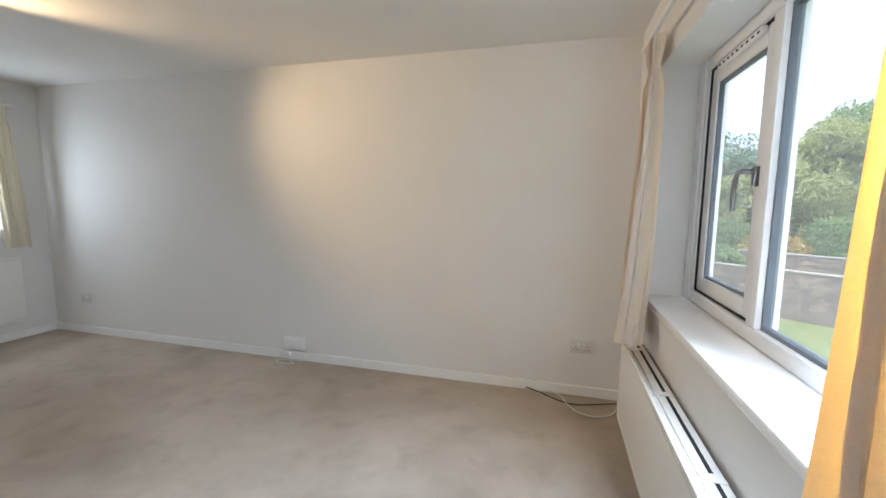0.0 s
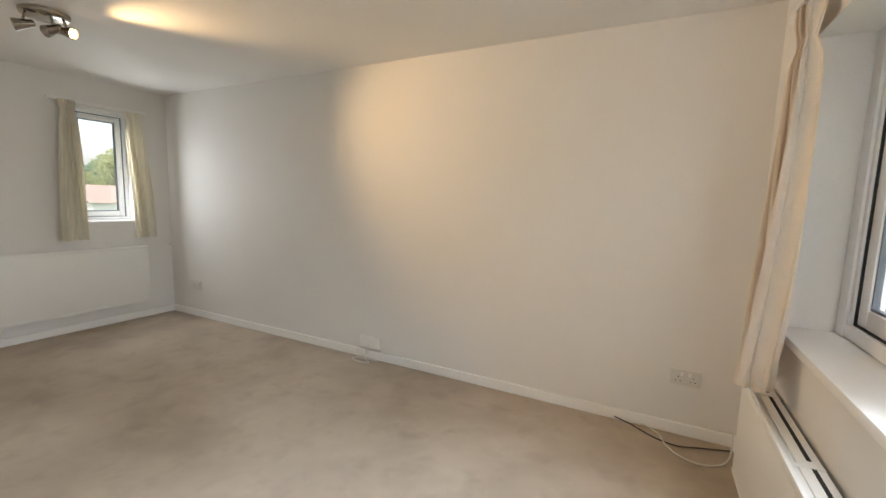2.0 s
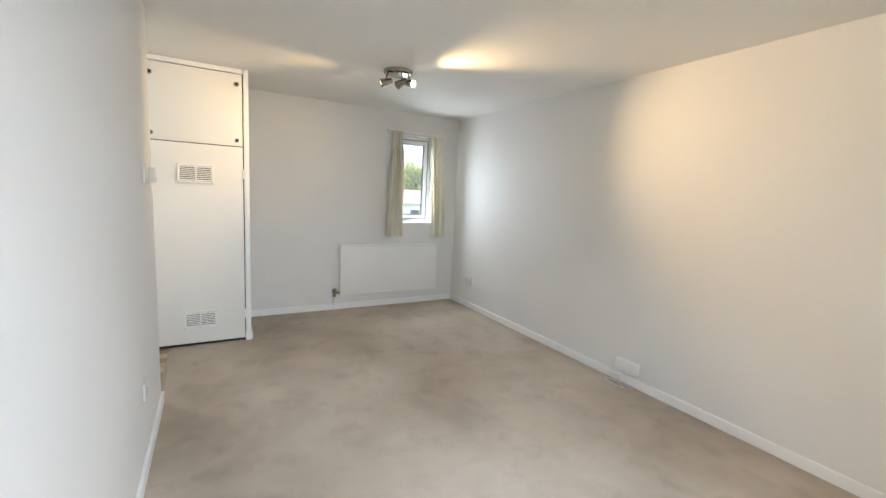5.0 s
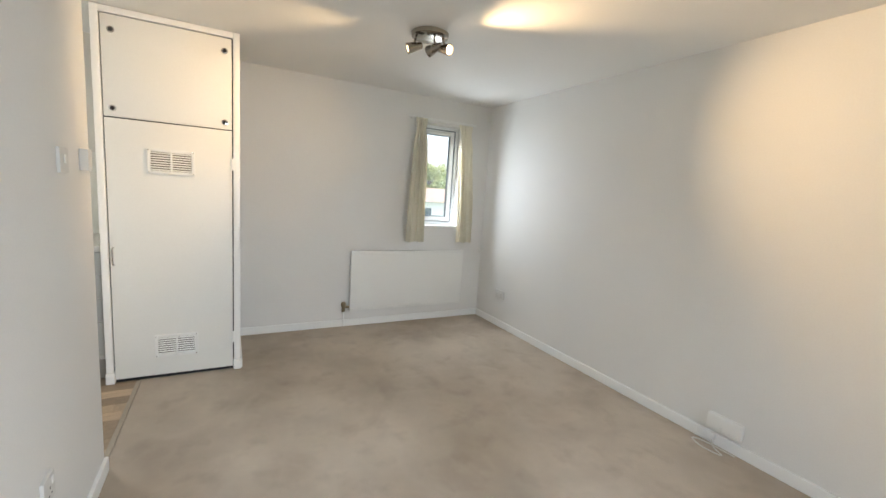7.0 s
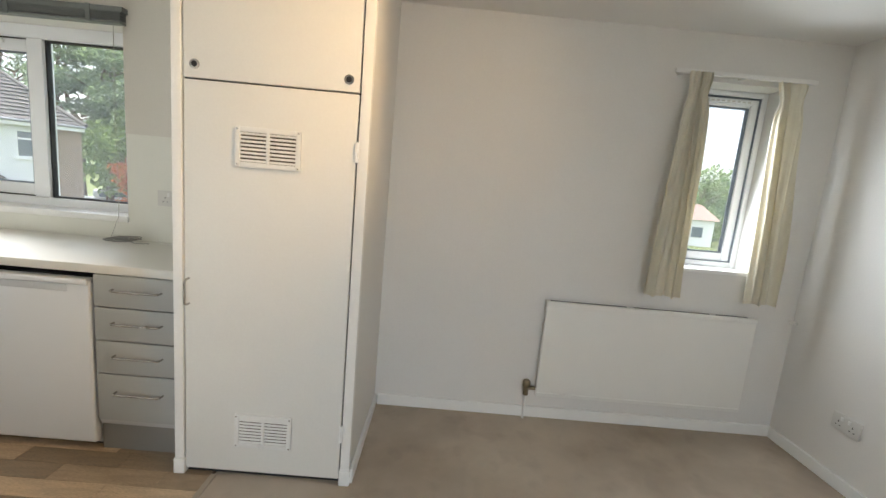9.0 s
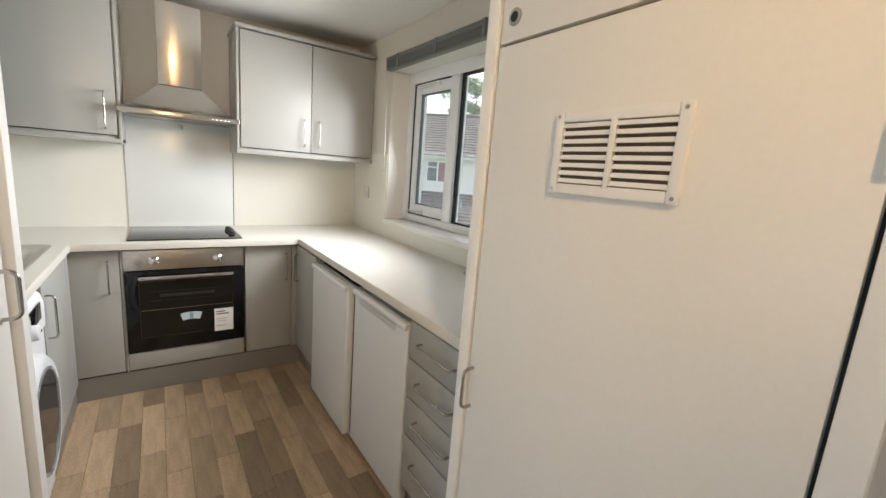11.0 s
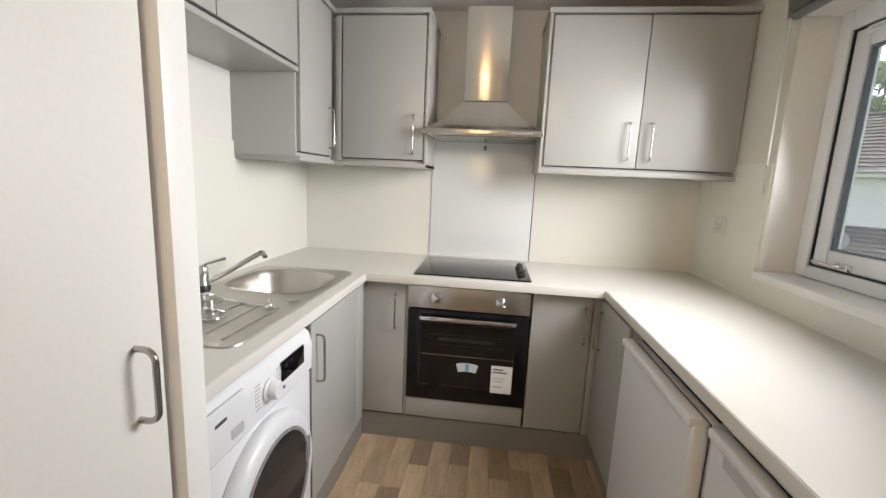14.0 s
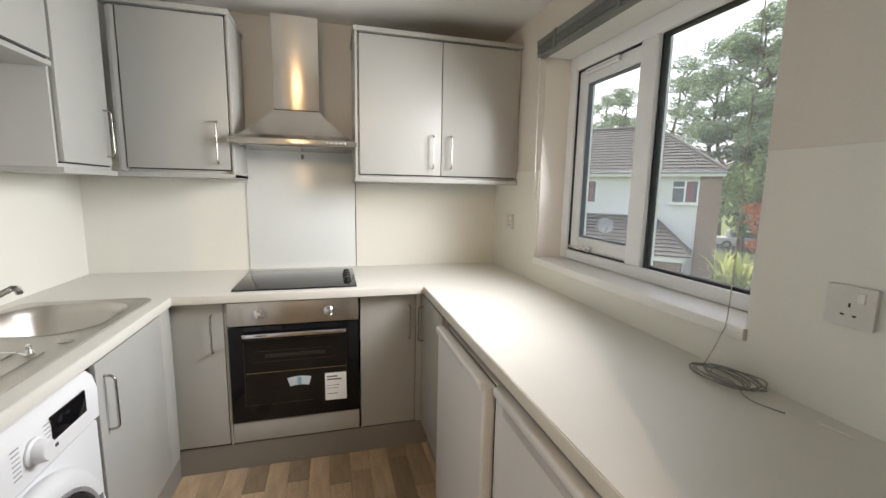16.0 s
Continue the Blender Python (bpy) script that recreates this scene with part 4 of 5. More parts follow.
# ---- cooker hood ----
hx0, hx1, hy0, hy1 = -3.727, -3.115, KIT_S + 0.018, -2.215
hood = thing("cooker_hood", (-3.42, -2.4, 1.6), "brushed steel chimney cooker hood with push buttons", "cooker hood")
part("lip", boxm(hx0, hy0, 1.606, hx1, hy1, 1.634, 0.004), M_STEEL, hood)
cx0, cx1, cy1 = -3.54, -3.31, -2.375
bm = bmesh.new()
prev = None
for k in range(9):
    s = k / 8
    e = s
    z = 1.634 + 0.162 * s ** 1.3
    x0_, x1_, y1_ = hx0 + 0.006 + (cx0 - hx0 - 0.006) * e, hx1 - 0.006 + (cx1 - hx1 + 0.006) * e, hy1 - 0.006 + (cy1 - hy1 + 0.006) * e
    cur = [bm.verts.new(p) for p in ((x0_, hy0, z), (x1_, hy0, z), (x1_, y1_, z), (x0_, y1_, z))]
    if prev:
        for i in range(4):
            bm.faces.new((prev[i], prev[(i + 1) % 4], cur[(i + 1) % 4], cur[i]))
    prev = cur
bmesh.ops.recalc_face_normals(bm, faces=bm.faces[:])
part("canopy", bm, M_STEEL, hood)
part("chimney", boxm(cx0, hy0, 1.8, cx1, cy1, 2.27, 0.003), M_STEEL, hood)
part("filter", boxm(hx0 + 0.04, hy0 + 0.03, 1.6, hx1 - 0.04, hy1 - 0.04, 1.606), M_NICKEL, hood)
for i in range(5):
    x = -3.575 - i * 0.022
    part("button", lathe(bmesh.new(), [(0.007, 0), (0.007, 0.004), (0.005, 0.005)], 12, aim((x, hy1, 1.62), (0, 1, 0))), M_CHROME, hood)

# ---- sink and tap ----
sink = thing("sink", (-2.6, -1.5, WT), "stainless steel inset sink with ridged drainer", "sink")
X0, X1, Y0, Y1 = -2.845, -2.375, -1.995, -1.03
ZS = WT + 0.004


def rrect(x0, x1, y0, y1, r, z, n=6):
    pts = []
    for cx_, cy_, a0 in ((x1 - r, y1 - r, 0), (x0 + r, y1 - r, 90), (x0 + r, y0 + r, 180), (x1 - r, y0 + r, 270)):
        for k in range(n + 1):
            a = radians(a0 + 90 * k / n)
            pts.append((cx_ + r * math.cos(a), cy_ + r * math.sin(a), z))
    return pts


bm = bmesh.new()
prev = None
for off, z, r in ((-0.004, ZS + 0.0006, 0.13), (0.004, ZS + 0.002, 0.13), (0.012, ZS - 0.006, 0.125), (0.022, ZS - 0.03, 0.115), (0.03, ZS - 0.13, 0.1), (0.05, ZS - 0.155, 0.085), (0.1, ZS - 0.16, 0.06)):
    cur = [bm.verts.new(p) for p in rrect(SK[0] + off, SK[1] - off, SK[2] + off, SK[3] - off, r, z)]
    if prev:
        for i in range(len(cur)):
            bm.faces.new((prev[i], prev[(i + 1) % len(cur)], cur[(i + 1) % len(cur)], cur[i]))
    prev = cur
bm.faces.new(prev)
bmesh.ops.recalc_face_normals(bm, faces=bm.faces[:])
bowl = part("bowl", bm, M_SINK, sink)
# the deck: one pressed sheet with a rounded rim and a rounded hole over the bowl
bm = bmesh.new()
loops = [[bm.verts.new(p) for p in rrect(*lp)] for lp in (
    (X0, X1, Y0, Y1, 0.05, WT + 0.0006), (X0 + 0.002, X1 - 0.002, Y0 + 0.002, Y1 - 0.002, 0.05, ZS + 0.0012),
    (X0 + 0.012, X1 - 0.012, Y0 + 0.012, Y1 - 0.012, 0.045, ZS), (SK[0] - 0.002, SK[1] + 0.002, SK[2] - 0.002, SK[3] + 0.002, 0.13, ZS))]
for la, lb_ in zip(loops, loops[1:]):
    for i in range(len(la)):
        bm.faces.new((la[i], la[(i + 1) % len(la)], lb_[(i + 1) % len(la)], lb_[i]))
bmesh.ops.recalc_face_normals(bm, faces=bm.faces[:])
part("deck", bm, M_SINK, sink)
part("drain", lathe(bmesh.new(), [(0.035, 0), (0.037, 0.002), (0.02, 0.001)], 20, aim((-2.61, -1.72, ZS - 0.16), (0, 0, 1))), M_CHROME, bowl)
part("overflow", lathe(bmesh.new(), [(0.02, 0), (0.021, 0.0015), (0.012, 0.002)], 20, aim((-2.79, -1.47, ZS), (0, 0, 1))), M_NICKEL, sink)
for i in range(5):
    x = -2.78 + i * 0.075
    part("drainer_ridge", boxm(x - 0.005, -1.42 + 0.02 * abs(i - 2), ZS - 0.001, x + 0.005, -1.08, ZS + 0.0035, 0.002), M_SINK, sink)
tap = thing("tap", (-2.45, -1.44, ZS), "chrome single-lever mixer tap with a swung spout", "tap")
TX, TY = -2.45, -1.44
part("tap_body", lathe(bmesh.new(), [(0.03, 0), (0.03, 0.008), (0.024, 0.014), (0.022, 0.07), (0.024, 0.078), (0.024, 0.108), (0.018, 0.116)], 24, aim((TX, TY, ZS), (0, 0, 1))), M_CHROME, tap)
part("collar", lathe(bmesh.new(), [(0.026, 0), (0.028, 0.004), (0.028, 0.02), (0.025, 0.024)], 20, aim((TX, TY, ZS + 0.018), (0, 0, 1))), M_BLKPL, tap)
part("spout", tube(bmesh.new(), bend([(TX, TY, ZS + 0.045), (TX - 0.03, TY - 0.09, ZS + 0.07), (TX - 0.07, TY - 0.23, ZS + 0.115), (TX - 0.078, TY - 0.275, ZS + 0.122), (TX - 0.082, TY - 0.29, ZS + 0.1)]), 0.011), M_CHROME, tap)
part("lever", tube(bmesh.new(), bend([(TX, TY, ZS + 0.113), (TX - 0.02, TY - 0.03, ZS + 0.124), (TX - 0.04, TY - 0.08, ZS + 0.13)]), 0.006), M_CHROME, tap)
plug = thing("sink_plug", (-2.76, -1.36, ZS), "small chrome plug standing on the drainer", "plug")
part("stopper", lathe(bmesh.new(), [(0.012, 0), (0.014, 0.004), (0.008, 0.012), (0.006, 0.02), (0.008, 0.026), (0.005, 0.03)], 16, aim((-2.76, -1.36, ZS + 0.003), (0, 0, 1))), M_CHROME, plug)
part("chain", tube(bmesh.new(), bend([(-2.76, -1.36, ZS + 0.006), (-2.7, -1.38, ZS + 0.005), (-2.6, -1.4, ZS + 0.006), (-2.5, -1.43, ZS + 0.006)]), 0.0025), M_CHROME, plug)
fit_ = thing("hose_fitting", (-2.59, -1.29, ZS), "small chrome fitting lying on the drainer", "fitting")
part("fitting_body", lathe(bmesh.new(), [(0.02, 0), (0.02, 0.01), (0.012, 0.014), (0.014, 0.035), (0.02, 0.04), (0.018, 0.055)], 16, aim((-2.59, -1.29, ZS + 0.003), (0, 0, 1))), M_CHROME, fit_)
part("ring_pull", tube(bmesh.new(), bend([(-2.61, -1.29, ZS + 0.006), (-2.66, -1.27, ZS + 0.006), (-2.67, -1.21, ZS + 0.006), (-2.62, -1.2, ZS + 0.006), (-2.59, -1.26, ZS + 0.006)]), 0.003), M_CHROME, fit_)

# ---- washing machine ----
WX = -2.89
wa0, wa1 = -1.382, -0.77
wm = thing("washing_machine", (-2.6, -1.085, 0), "white front-loading washing machine with a dark porthole", "washing machine")
part("body", boxm(WX + 0.01, wa0, 0.012, KIT_E - 0.03, wa1, 0.845, 0.008), M_APPL, wm)
bm = bmesh.new()
prof = [(WX + 0.015, 0.845), (WX - 0.002, 0.83), (WX - 0.012, 0.79), (WX - 0.01, 0.7), (WX + 0.015, 0.69)]
ra = [[bm.verts.new((x, y, z)) for x, z in prof] for y in (wa0 + 0.002, wa1 - 0.002)]
for i in range(len(prof)):
    bm.faces.new((ra[0][i], ra[0][(i + 1) % len(prof)], ra[1][(i + 1) % len(prof)], ra[1][i]))
bm.faces.new(ra[0])
bm.faces.new(ra[1][::-1])
bmesh.ops.recalc_face_normals(bm, faces=bm.faces[:])
part("control_panel", bm, M_APPL, wm)
part("lower_front", boxm(WX - 0.004, wa0 + 0.002, 0.1, WX + 0.014, wa1 - 0.002, 0.688, 0.006), M_APPL, wm)
part("kick_panel", boxm(WX + 0.006, wa0 + 0.006, 0.015, WX + 0.014, wa1 - 0.006, 0.096, 0.004), M_APPL, wm)
dsp = part("display", boxm(WX - 0.0135, -1.318, 0.748, WX - 0.008, -1.168, 0.812, 0.002), M_BLACK, wm, "black display window")
part("dial", lathe(bmesh.new(), [(0.034, 0), (0.034, 0.006), (0.028, 0.01), (0.026, 0.03), (0.022, 0.034)], 28, aim((WX - 0.011, -1.1, 0.765), (-1, 0, 0))), M_APPL, wm)
part("dial_mark", boxm(WX - 0.047, -1.128, 0.761, WX - 0.044, -1.118, 0.768), M_INK, wm)
M_GREYPR = mat("grey_print", (0.4, 0.4, 0.41), 0.5)
for k in range(7):
    for s in (-1, 1):
        y, z = -1.1 + s * 0.055, 0.733 + k * 0.0115
        part("print", boxm(WX - 0.0125, y - 0.012, z, WX - 0.0115, y + 0.012, z + 0.003), M_GREYPR, wm)
part("detergent_drawer", boxm(WX - 0.0145, -0.985, 0.705, WX - 0.005, wa1 - 0.006, 0.83, 0.005), M_APPL, wm)
part("drawer_grip", boxm(WX - 0.015, -0.97, 0.722, WX - 0.0135, -0.925, 0.75, 0.003), mat("grip_shade", (0.45, 0.45, 0.46), 0.5), wm)
part("badge", boxm(WX - 0.0152, -0.91, 0.787, WX - 0.0142, -0.868, 0.796), M_INK, wm)
DY, DZ = -1.082, 0.445
dr = part("porthole_door", lathe(bmesh.new(), [(0.235, 0.0), (0.24, 0.012), (0.235, 0.03), (0.212, 0.046), (0.186, 0.044), (0.176, 0.03), (0.17, 0.012)], 56, aim((WX - 0.004, DY, DZ), (-1, 0, 0))), M_APPL, wm, "white round door frame")
part("door_trim", lathe(bmesh.new(), [(0.187, 0.032), (0.188, 0.0475), (0.177, 0.0475), (0.17, 0.03)], 56, aim((WX - 0.004, DY, DZ), (-1, 0, 0))), mat("grey_trim", (0.25, 0.25, 0.26), 0.3), dr)
M_DOORGL = mat("dark_porthole_glass", (0.02, 0.022, 0.025), 0.05, rvar=0.02)
part("porthole_glass", lathe(bmesh.new(), [(0.174, 0.044), (0.16, 0.03), (0.125, 0.012), (0.07, 0.003), (0.002, 0.0)], 48, aim((WX - 0.004, DY, DZ), (-1, 0, 0))), M_DOORGL, dr)
for r in (0.112, 0.133, 0.152):
    part("drum_ring", lathe(bmesh.new(), [(r, 0.012 + (r - 0.1) * 0.4), (r + 0.003, 0.016 + (r - 0.1) * 0.42), (r + 0.004, 0.014 + (r - 0.1) * 0.4)], 48, aim((WX - 0.004, DY, DZ), (-1, 0, 0))), M_NICKEL, dr)
part("door_catch", boxm(WX - 0.05, DY - 0.205, DZ - 0.02, WX - 0.03, DY - 0.165, DZ + 0.075, 0.008), mat("catch_grey", (0.16, 0.16, 0.17), 0.35), dr, "dark grey door catch")
for y in (wa0 + 0.05, wa1 - 0.05):
    for x in (WX + 0.06, KIT_E - 0.1):
        part("foot", rod(bmesh.new(), (x, y, 0), (x, y, 0.014), 0.02), M_BLKPL, wm)


# ---- fridges ----
def fridge(y0, y1, x, label, recess):
    f = thing("fridge", (x - 0.3, (y0 + y1) / 2, 0), label, "fridge", "undercounter fridges")
    part("cabinet", boxm(WEST + 0.05, y0, 0.02, x - 0.045, y1, 0.828, 0.006), M_APPL, f)
    d = part("door", boxm(x - 0.042, y0, 0.045, x, y1, 0.826, 0.012, 3), M_APPL, f)
    part("door_seal", boxm(x - 0.046, y0 + 0.008, 0.05, x - 0.041, y1 - 0.008, 0.82), M_BLKPL, f)
    g = part("grip", boxm(x - 0.03, y0 + 0.004, 0.808, x + 0.012, y1 - 0.004, 0.835, 0.009, 3), M_APPL, d)
    if recess:
        part("grip_recess", boxm(x - 0.004, y0 + 0.06, 0.772, x + 0.002, y1 - 0.1, 0.806, 0.004), mat("grip_grey", (0.55, 0.56, 0.57), 0.4), d)
    # black strip puts the toe gap's shade under the door
    part("toe_shade_strip", boxm(x - 0.075, y0 + 0.01, 0.004, x - 0.06, y1 - 0.01, 0.05), M_BLKPL, f)
    # black sheet on the cabinet paints the shade below the worktop
    part("top_shade_sheet", boxm(WEST + 0.06, y0 + 0.005, 0.8285, x - 0.06, y1 - 0.005, 0.834), M_DARK, f)
    for y in (y0 + 0.05, y1 - 0.05):
        part("foot", rod(bmesh.new(), (x - 0.1, y, 0), (x - 0.1, y, 0.03), 0.018), M_BLKPL, f)


fridge(-1.59, -1.055, -4.015, "white undercounter fridge with a moulded top grip", False)
fridge(-1.035, -0.515, -4.045, "white undercounter freezer with a recessed grey grip", True)

# ---- blind ----
bl = thing("venetian_blind", (WEST, -1.4, 2.14), "grey venetian blind drawn fully up above the window", "blind")
part("head_rail", boxm(WEST, KW[0] - 0.03, 2.135, WEST + 0.045, KW[1] + 0.03, 2.165, 0.004), M_BLIND, bl)
for i in range(9):
    z = 2.096 + i * 0.0044
    part("slat", boxm(WEST + 0.003, KW[0] - 0.02, z, WEST + 0.047 - 0.002 * (i % 2), KW[1] + 0.02, z + 0.0028), M_BLIND, bl, shade=False)
part("bottom_rail", boxm(WEST + 0.002, KW[0] - 0.02, 2.078, WEST + 0.045, KW[1] + 0.02, 2.093, 0.004), M_BLIND, bl)
for y in (KW[0] + 0.15, -1.4, KW[1] - 0.15):
    part("tape", boxm(WEST + 0.045, y - 0.012, 2.077, WEST + 0.0495, y + 0.012, 2.166, 0.001), M_BLIND, bl)
part("tilt_wand", rod(bmesh.new(), (WEST + 0.03, KW[0] - 0.012, 1.5), (WEST + 0.04, KW[0] - 0.006, 2.12), 0.004), M_CABLE_W, bl)
part("pull_cord", rod(bmesh.new(), (WEST + 0.022, KW[0] - 0.022, 1.38), (WEST + 0.04, KW[0] - 0.014, 2.12), 0.0022), M_NICKEL, bl)
part("cord", tube(bmesh.new(), bend([(WEST + 0.03, KW[1] - 0.03, 2.09), (WEST + 0.028, KW[1] - 0.035, 1.6), (WEST + 0.03, KW[1] - 0.03, 1.1), (WEST + 0.04, KW[1] - 0.04, 1.0), (WEST + 0.06, KW[1] - 0.06, WT + 0.01)]), 0.0016), M_NICKEL, bl)
bm = bmesh.new()
pts = []
rnd = random.Random(4)
for k in range(60):
    a = k * 0.75
    r = 0.045 + 0.025 * rnd.random()
    pts.append((WEST + 0.08 + r * 0.8 * math.cos(a), KW[1] - 0.0 + k * 0.001 + r * 1.3 * math.sin(a), WT + 0.003 + 0.0004 * k))
pts += [(WEST + 0.12, KW[1] + 0.12, WT + 0.003), (WEST + 0.1, KW[1] + 0.19, WT + 0.003)]
tagged(part("blind_cord", tube(bm, bend(pts, 3), 0.0018, 6), mat("grey_cord", (0.3, 0.29, 0.27), 0.7)), "loose coil of grey blind cord on the worktop", "cord")


tie = thing("cable_tie", (-4.615, -0.545, WT), "short white cable tie lying on the worktop", "cable tie")
part("strap", tube(bmesh.new(), bend([(-4.613, -0.578, WT + 0.0018), (-4.616, -0.55, WT + 0.003), (-4.617, -0.514, WT + 0.0018)], 4), 0.0016, 6), M_PLASTIC, tie)
part("tie_head", boxm(-4.6165, -0.582, WT + 0.0002, -4.6095, -0.575, WT + 0.005, 0.001), M_PLASTIC, tie)


# ---- outside ----
GZ = -2.75
M_GRASS = stained(mat("grass", (0.13, 0.16, 0.06), 0.9, var=0.25, scale=0.6, fine=30, bump=0.5, bump_scale=40, spec=0.1), (0.16, 0.14, 0.07), 0.5, 0.25, 0.5, 0.7)
M_ROAD = mat("asphalt", (0.06, 0.06, 0.062), 0.9, var=0.15, scale=2, fine=60)
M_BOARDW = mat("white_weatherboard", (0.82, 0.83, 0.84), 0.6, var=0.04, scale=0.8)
M_TILE = mat("brown_roof_tile", (0.078, 0.068, 0.064), 0.85, var=0.3, scale=1.5, fine=25, island=0.35)
M_BRICK = mat("brown_brick", (0.27, 0.19, 0.145), 0.9, var=0.25, scale=3, fine=30, island=0.25, bump=0.3, bump_scale=60)
M_OLDBRICK = stained(mat("weathered_brick", (0.17, 0.135, 0.11), 0.95, var=0.35, scale=2, fine=30, island=0.6, bump=0.3, bump_scale=60), (0.1, 0.09, 0.075), 0.6, 1.2, 0.5, 0.68)
M_MORTAR = mat("mortar", (0.2, 0.18, 0.155), 0.95, var=0.1)
M_COPING = mat("coping_concrete", (0.24, 0.225, 0.2), 0.9, var=0.15, scale=3)
M_FARGLASS = mat("far_window_glass", (0.1, 0.13, 0.16), 0.1, var=0.1)
M_BARK = mat("pine_bark", (0.13, 0.085, 0.06), 0.95, var=0.3, scale=3, fine=25, bump=0.5, bump_scale=20)
M_PINE = mat("pine_needles", (0.165, 0.2, 0.165), 0.8, var=0.2, scale=0.5, fine=8, island=0.45, spec=0.15)
M_LEAF = mat("green_leaves", (0.14, 0.19, 0.09), 0.7, var=0.15, scale=0.5, fine=8, island=0.25, spec=0.2)
M_BIRCH = mat("yellow_green_leaves", (0.25, 0.27, 0.13), 0.7, var=0.15, scale=0.5, fine=8, island=0.22, spec=0.2)
M_DEEP = mat("dark_green_leaves", (0.1, 0.15, 0.1), 0.75, var=0.15, scale=0.5, fine=8, island=0.25, spec=0.2)
M_AMBER = mat("amber_leaves", (0.36, 0.27, 0.09), 0.7, var=0.2, scale=0.5, fine=8, island=0.3, spec=0.2)
M_RED = mat("russet_leaves", (0.36, 0.13, 0.06), 0.7, var=0.2, scale=0.5, fine=8, island=0.35, spec=0.2)
for leaf_, glow_ in ((M_PINE, (0.3, 0.4, 0.2)), (M_LEAF, (0.34, 0.46, 0.16)), (M_BIRCH, (0.52, 0.56, 0.2)), (M_DEEP, (0.24, 0.36, 0.18)), (M_RED, (0.6, 0.2, 0.08)), (M_AMBER, (0.6, 0.46, 0.12))):
    thin_cloth(leaf_, glow_, 0.45)
M_METALGR = mat("grey_dish_metal", (0.3, 0.31, 0.33), 0.5, var=0.05)
M_CARW = mat("white_car_paint", (0.65, 0.66, 0.67), 0.25, var=0.02)
M_TYRE = mat("tyre_rubber", (0.02, 0.02, 0.02), 0.8)

setting("ground", boxm(-2500, -2500, GZ - 0.5, 2500, 2500, GZ), M_GRASS, "rough green lawn reaching to the distance", "ground")
# our own storey below the flat, so that the walls stand on the ground
setting("wall_lower_storey", boxm(OUT_W + 0.02, -2.9, GZ - 0.1, OUT_E - 0.02, 3.48, -0.301), M_BRICK, "brown brick storey below the flat", "wall")


def leaves(name, clumps, n, size, material, seed, flat=1.0, parent=None, label=""):
    """Many small bent leaf sprays, scattered in the clumps (centre, radii)."""
    r = np.random.RandomState(seed)
    vol = np.array([c[1][0] * c[1][1] * c[1][2] for c in clumps]) ** 0.75
    pick = r.choice(len(clumps), n, p=vol / vol.sum())
    cen = np.array([c[0] for c in clumps])[pick]
    rad = np.array([c[1] for c in clumps])[pick]
    d = r.normal(size=(n, 3))
    d /= np.linalg.norm(d, axis=1)[:, None]
    pos = cen + d * rad * (r.uniform(0.25, 1.0, n) ** 0.5)[:, None]
    u = r.normal(size=(n, 3))
    u[:, 2] *= flat
    u /= np.linalg.norm(u, axis=1)[:, None]
    w = np.cross(u, r.normal(size=(n, 3)))
    w /= np.linalg.norm(w, axis=1)[:, None]
    s = (size * r.uniform(0.5, 1.3, n))[:, None]
    k = np.cross(u, w) * s * 0.25
    v = np.stack([pos - u * s, pos + w * s * 0.45 + k, pos + u * s, pos - w * s * 0.45 + k], 1).reshape(-1, 3)
    i = np.arange(n) * 4
    f = np.stack([i, i + 1, i + 2, i + 3], 1)
    me = bpy.data.meshes.new(name)
    me.from_pydata(v.tolist(), [], f.tolist())
    me.materials.append(material)
    ob = new(name, me)
    if parent:
        ob.parent = parent
        ob.matrix_parent_inverse = Matrix.Translation(-parent.location)
    return tagged(ob, label)


def limb(bm, a, b, r0, r1, r, n=5):
    a, b = Vector(a), Vector(b)
    pts = []
    for k in range(n + 1):
        t = k / n
        pts.append(a + (b - a) * t + Vector(r.normal(size=3) * (b - a).length * 0.03 * math.sin(math.pi * t)))
    rings = []
    for k, p in enumerate(pts):
        d = (b - a).normalized()
        u = d.cross(Vector((0.3, 0.9, 0.1))).normalized()
        w = d.cross(u)
        q = r0 + (r1 - r0) * k / n
        rings.append([bm.verts.new(p + q * (math.cos(j * math.pi / 3.5) * u + math.sin(j * math.pi / 3.5) * w)) for j in range(7)])
    for x, y in zip(rings, rings[1:]):
        for j in range(7):
            bm.faces.new((x[j], x[(j + 1) % 7], y[(j + 1) % 7], y[j]))


def pine(x, y, h, seed, spread=2.6, n=2600):
    r = np.random.RandomState(seed)
    t = thing("pine_tree", (x, y, GZ), "tall pine tree with a bare trunk and layered crown", "tree", "pine trees")
    bm = bmesh.new()
    limb(bm, (x, y, GZ), (x + r.normal() * 0.5, y + r.normal() * 0.5, GZ + h * 0.95), 0.26, 0.06, r, 8)
    clumps = []
    for k in range(38):
        s = r.uniform(0.32, 1.0)
        z = GZ + h * s
        a = r.uniform(0, 2 * math.pi)
        reach = spread * (1.15 - 0.75 * abs(s - 0.55) * 1.6) * r.uniform(0.4, 1.0) * (0.4 if s > 0.92 else 1)
        c = (x + reach * math.cos(a), y + reach * math.sin(a), z + 0.3)
        limb(bm, (x, y, z - 0.5), c, 0.07, 0.02, r, 3)
        q = r.uniform(0.55, 1.35)
        clumps.append((c, (q, q * r.uniform(0.7, 1.1), q * r.uniform(0.4, 0.75))))
    part("trunk", bm, M_BARK, t)
    leaves("crown", clumps, n * 3, 0.15, M_PINE, seed, 0.6, t)


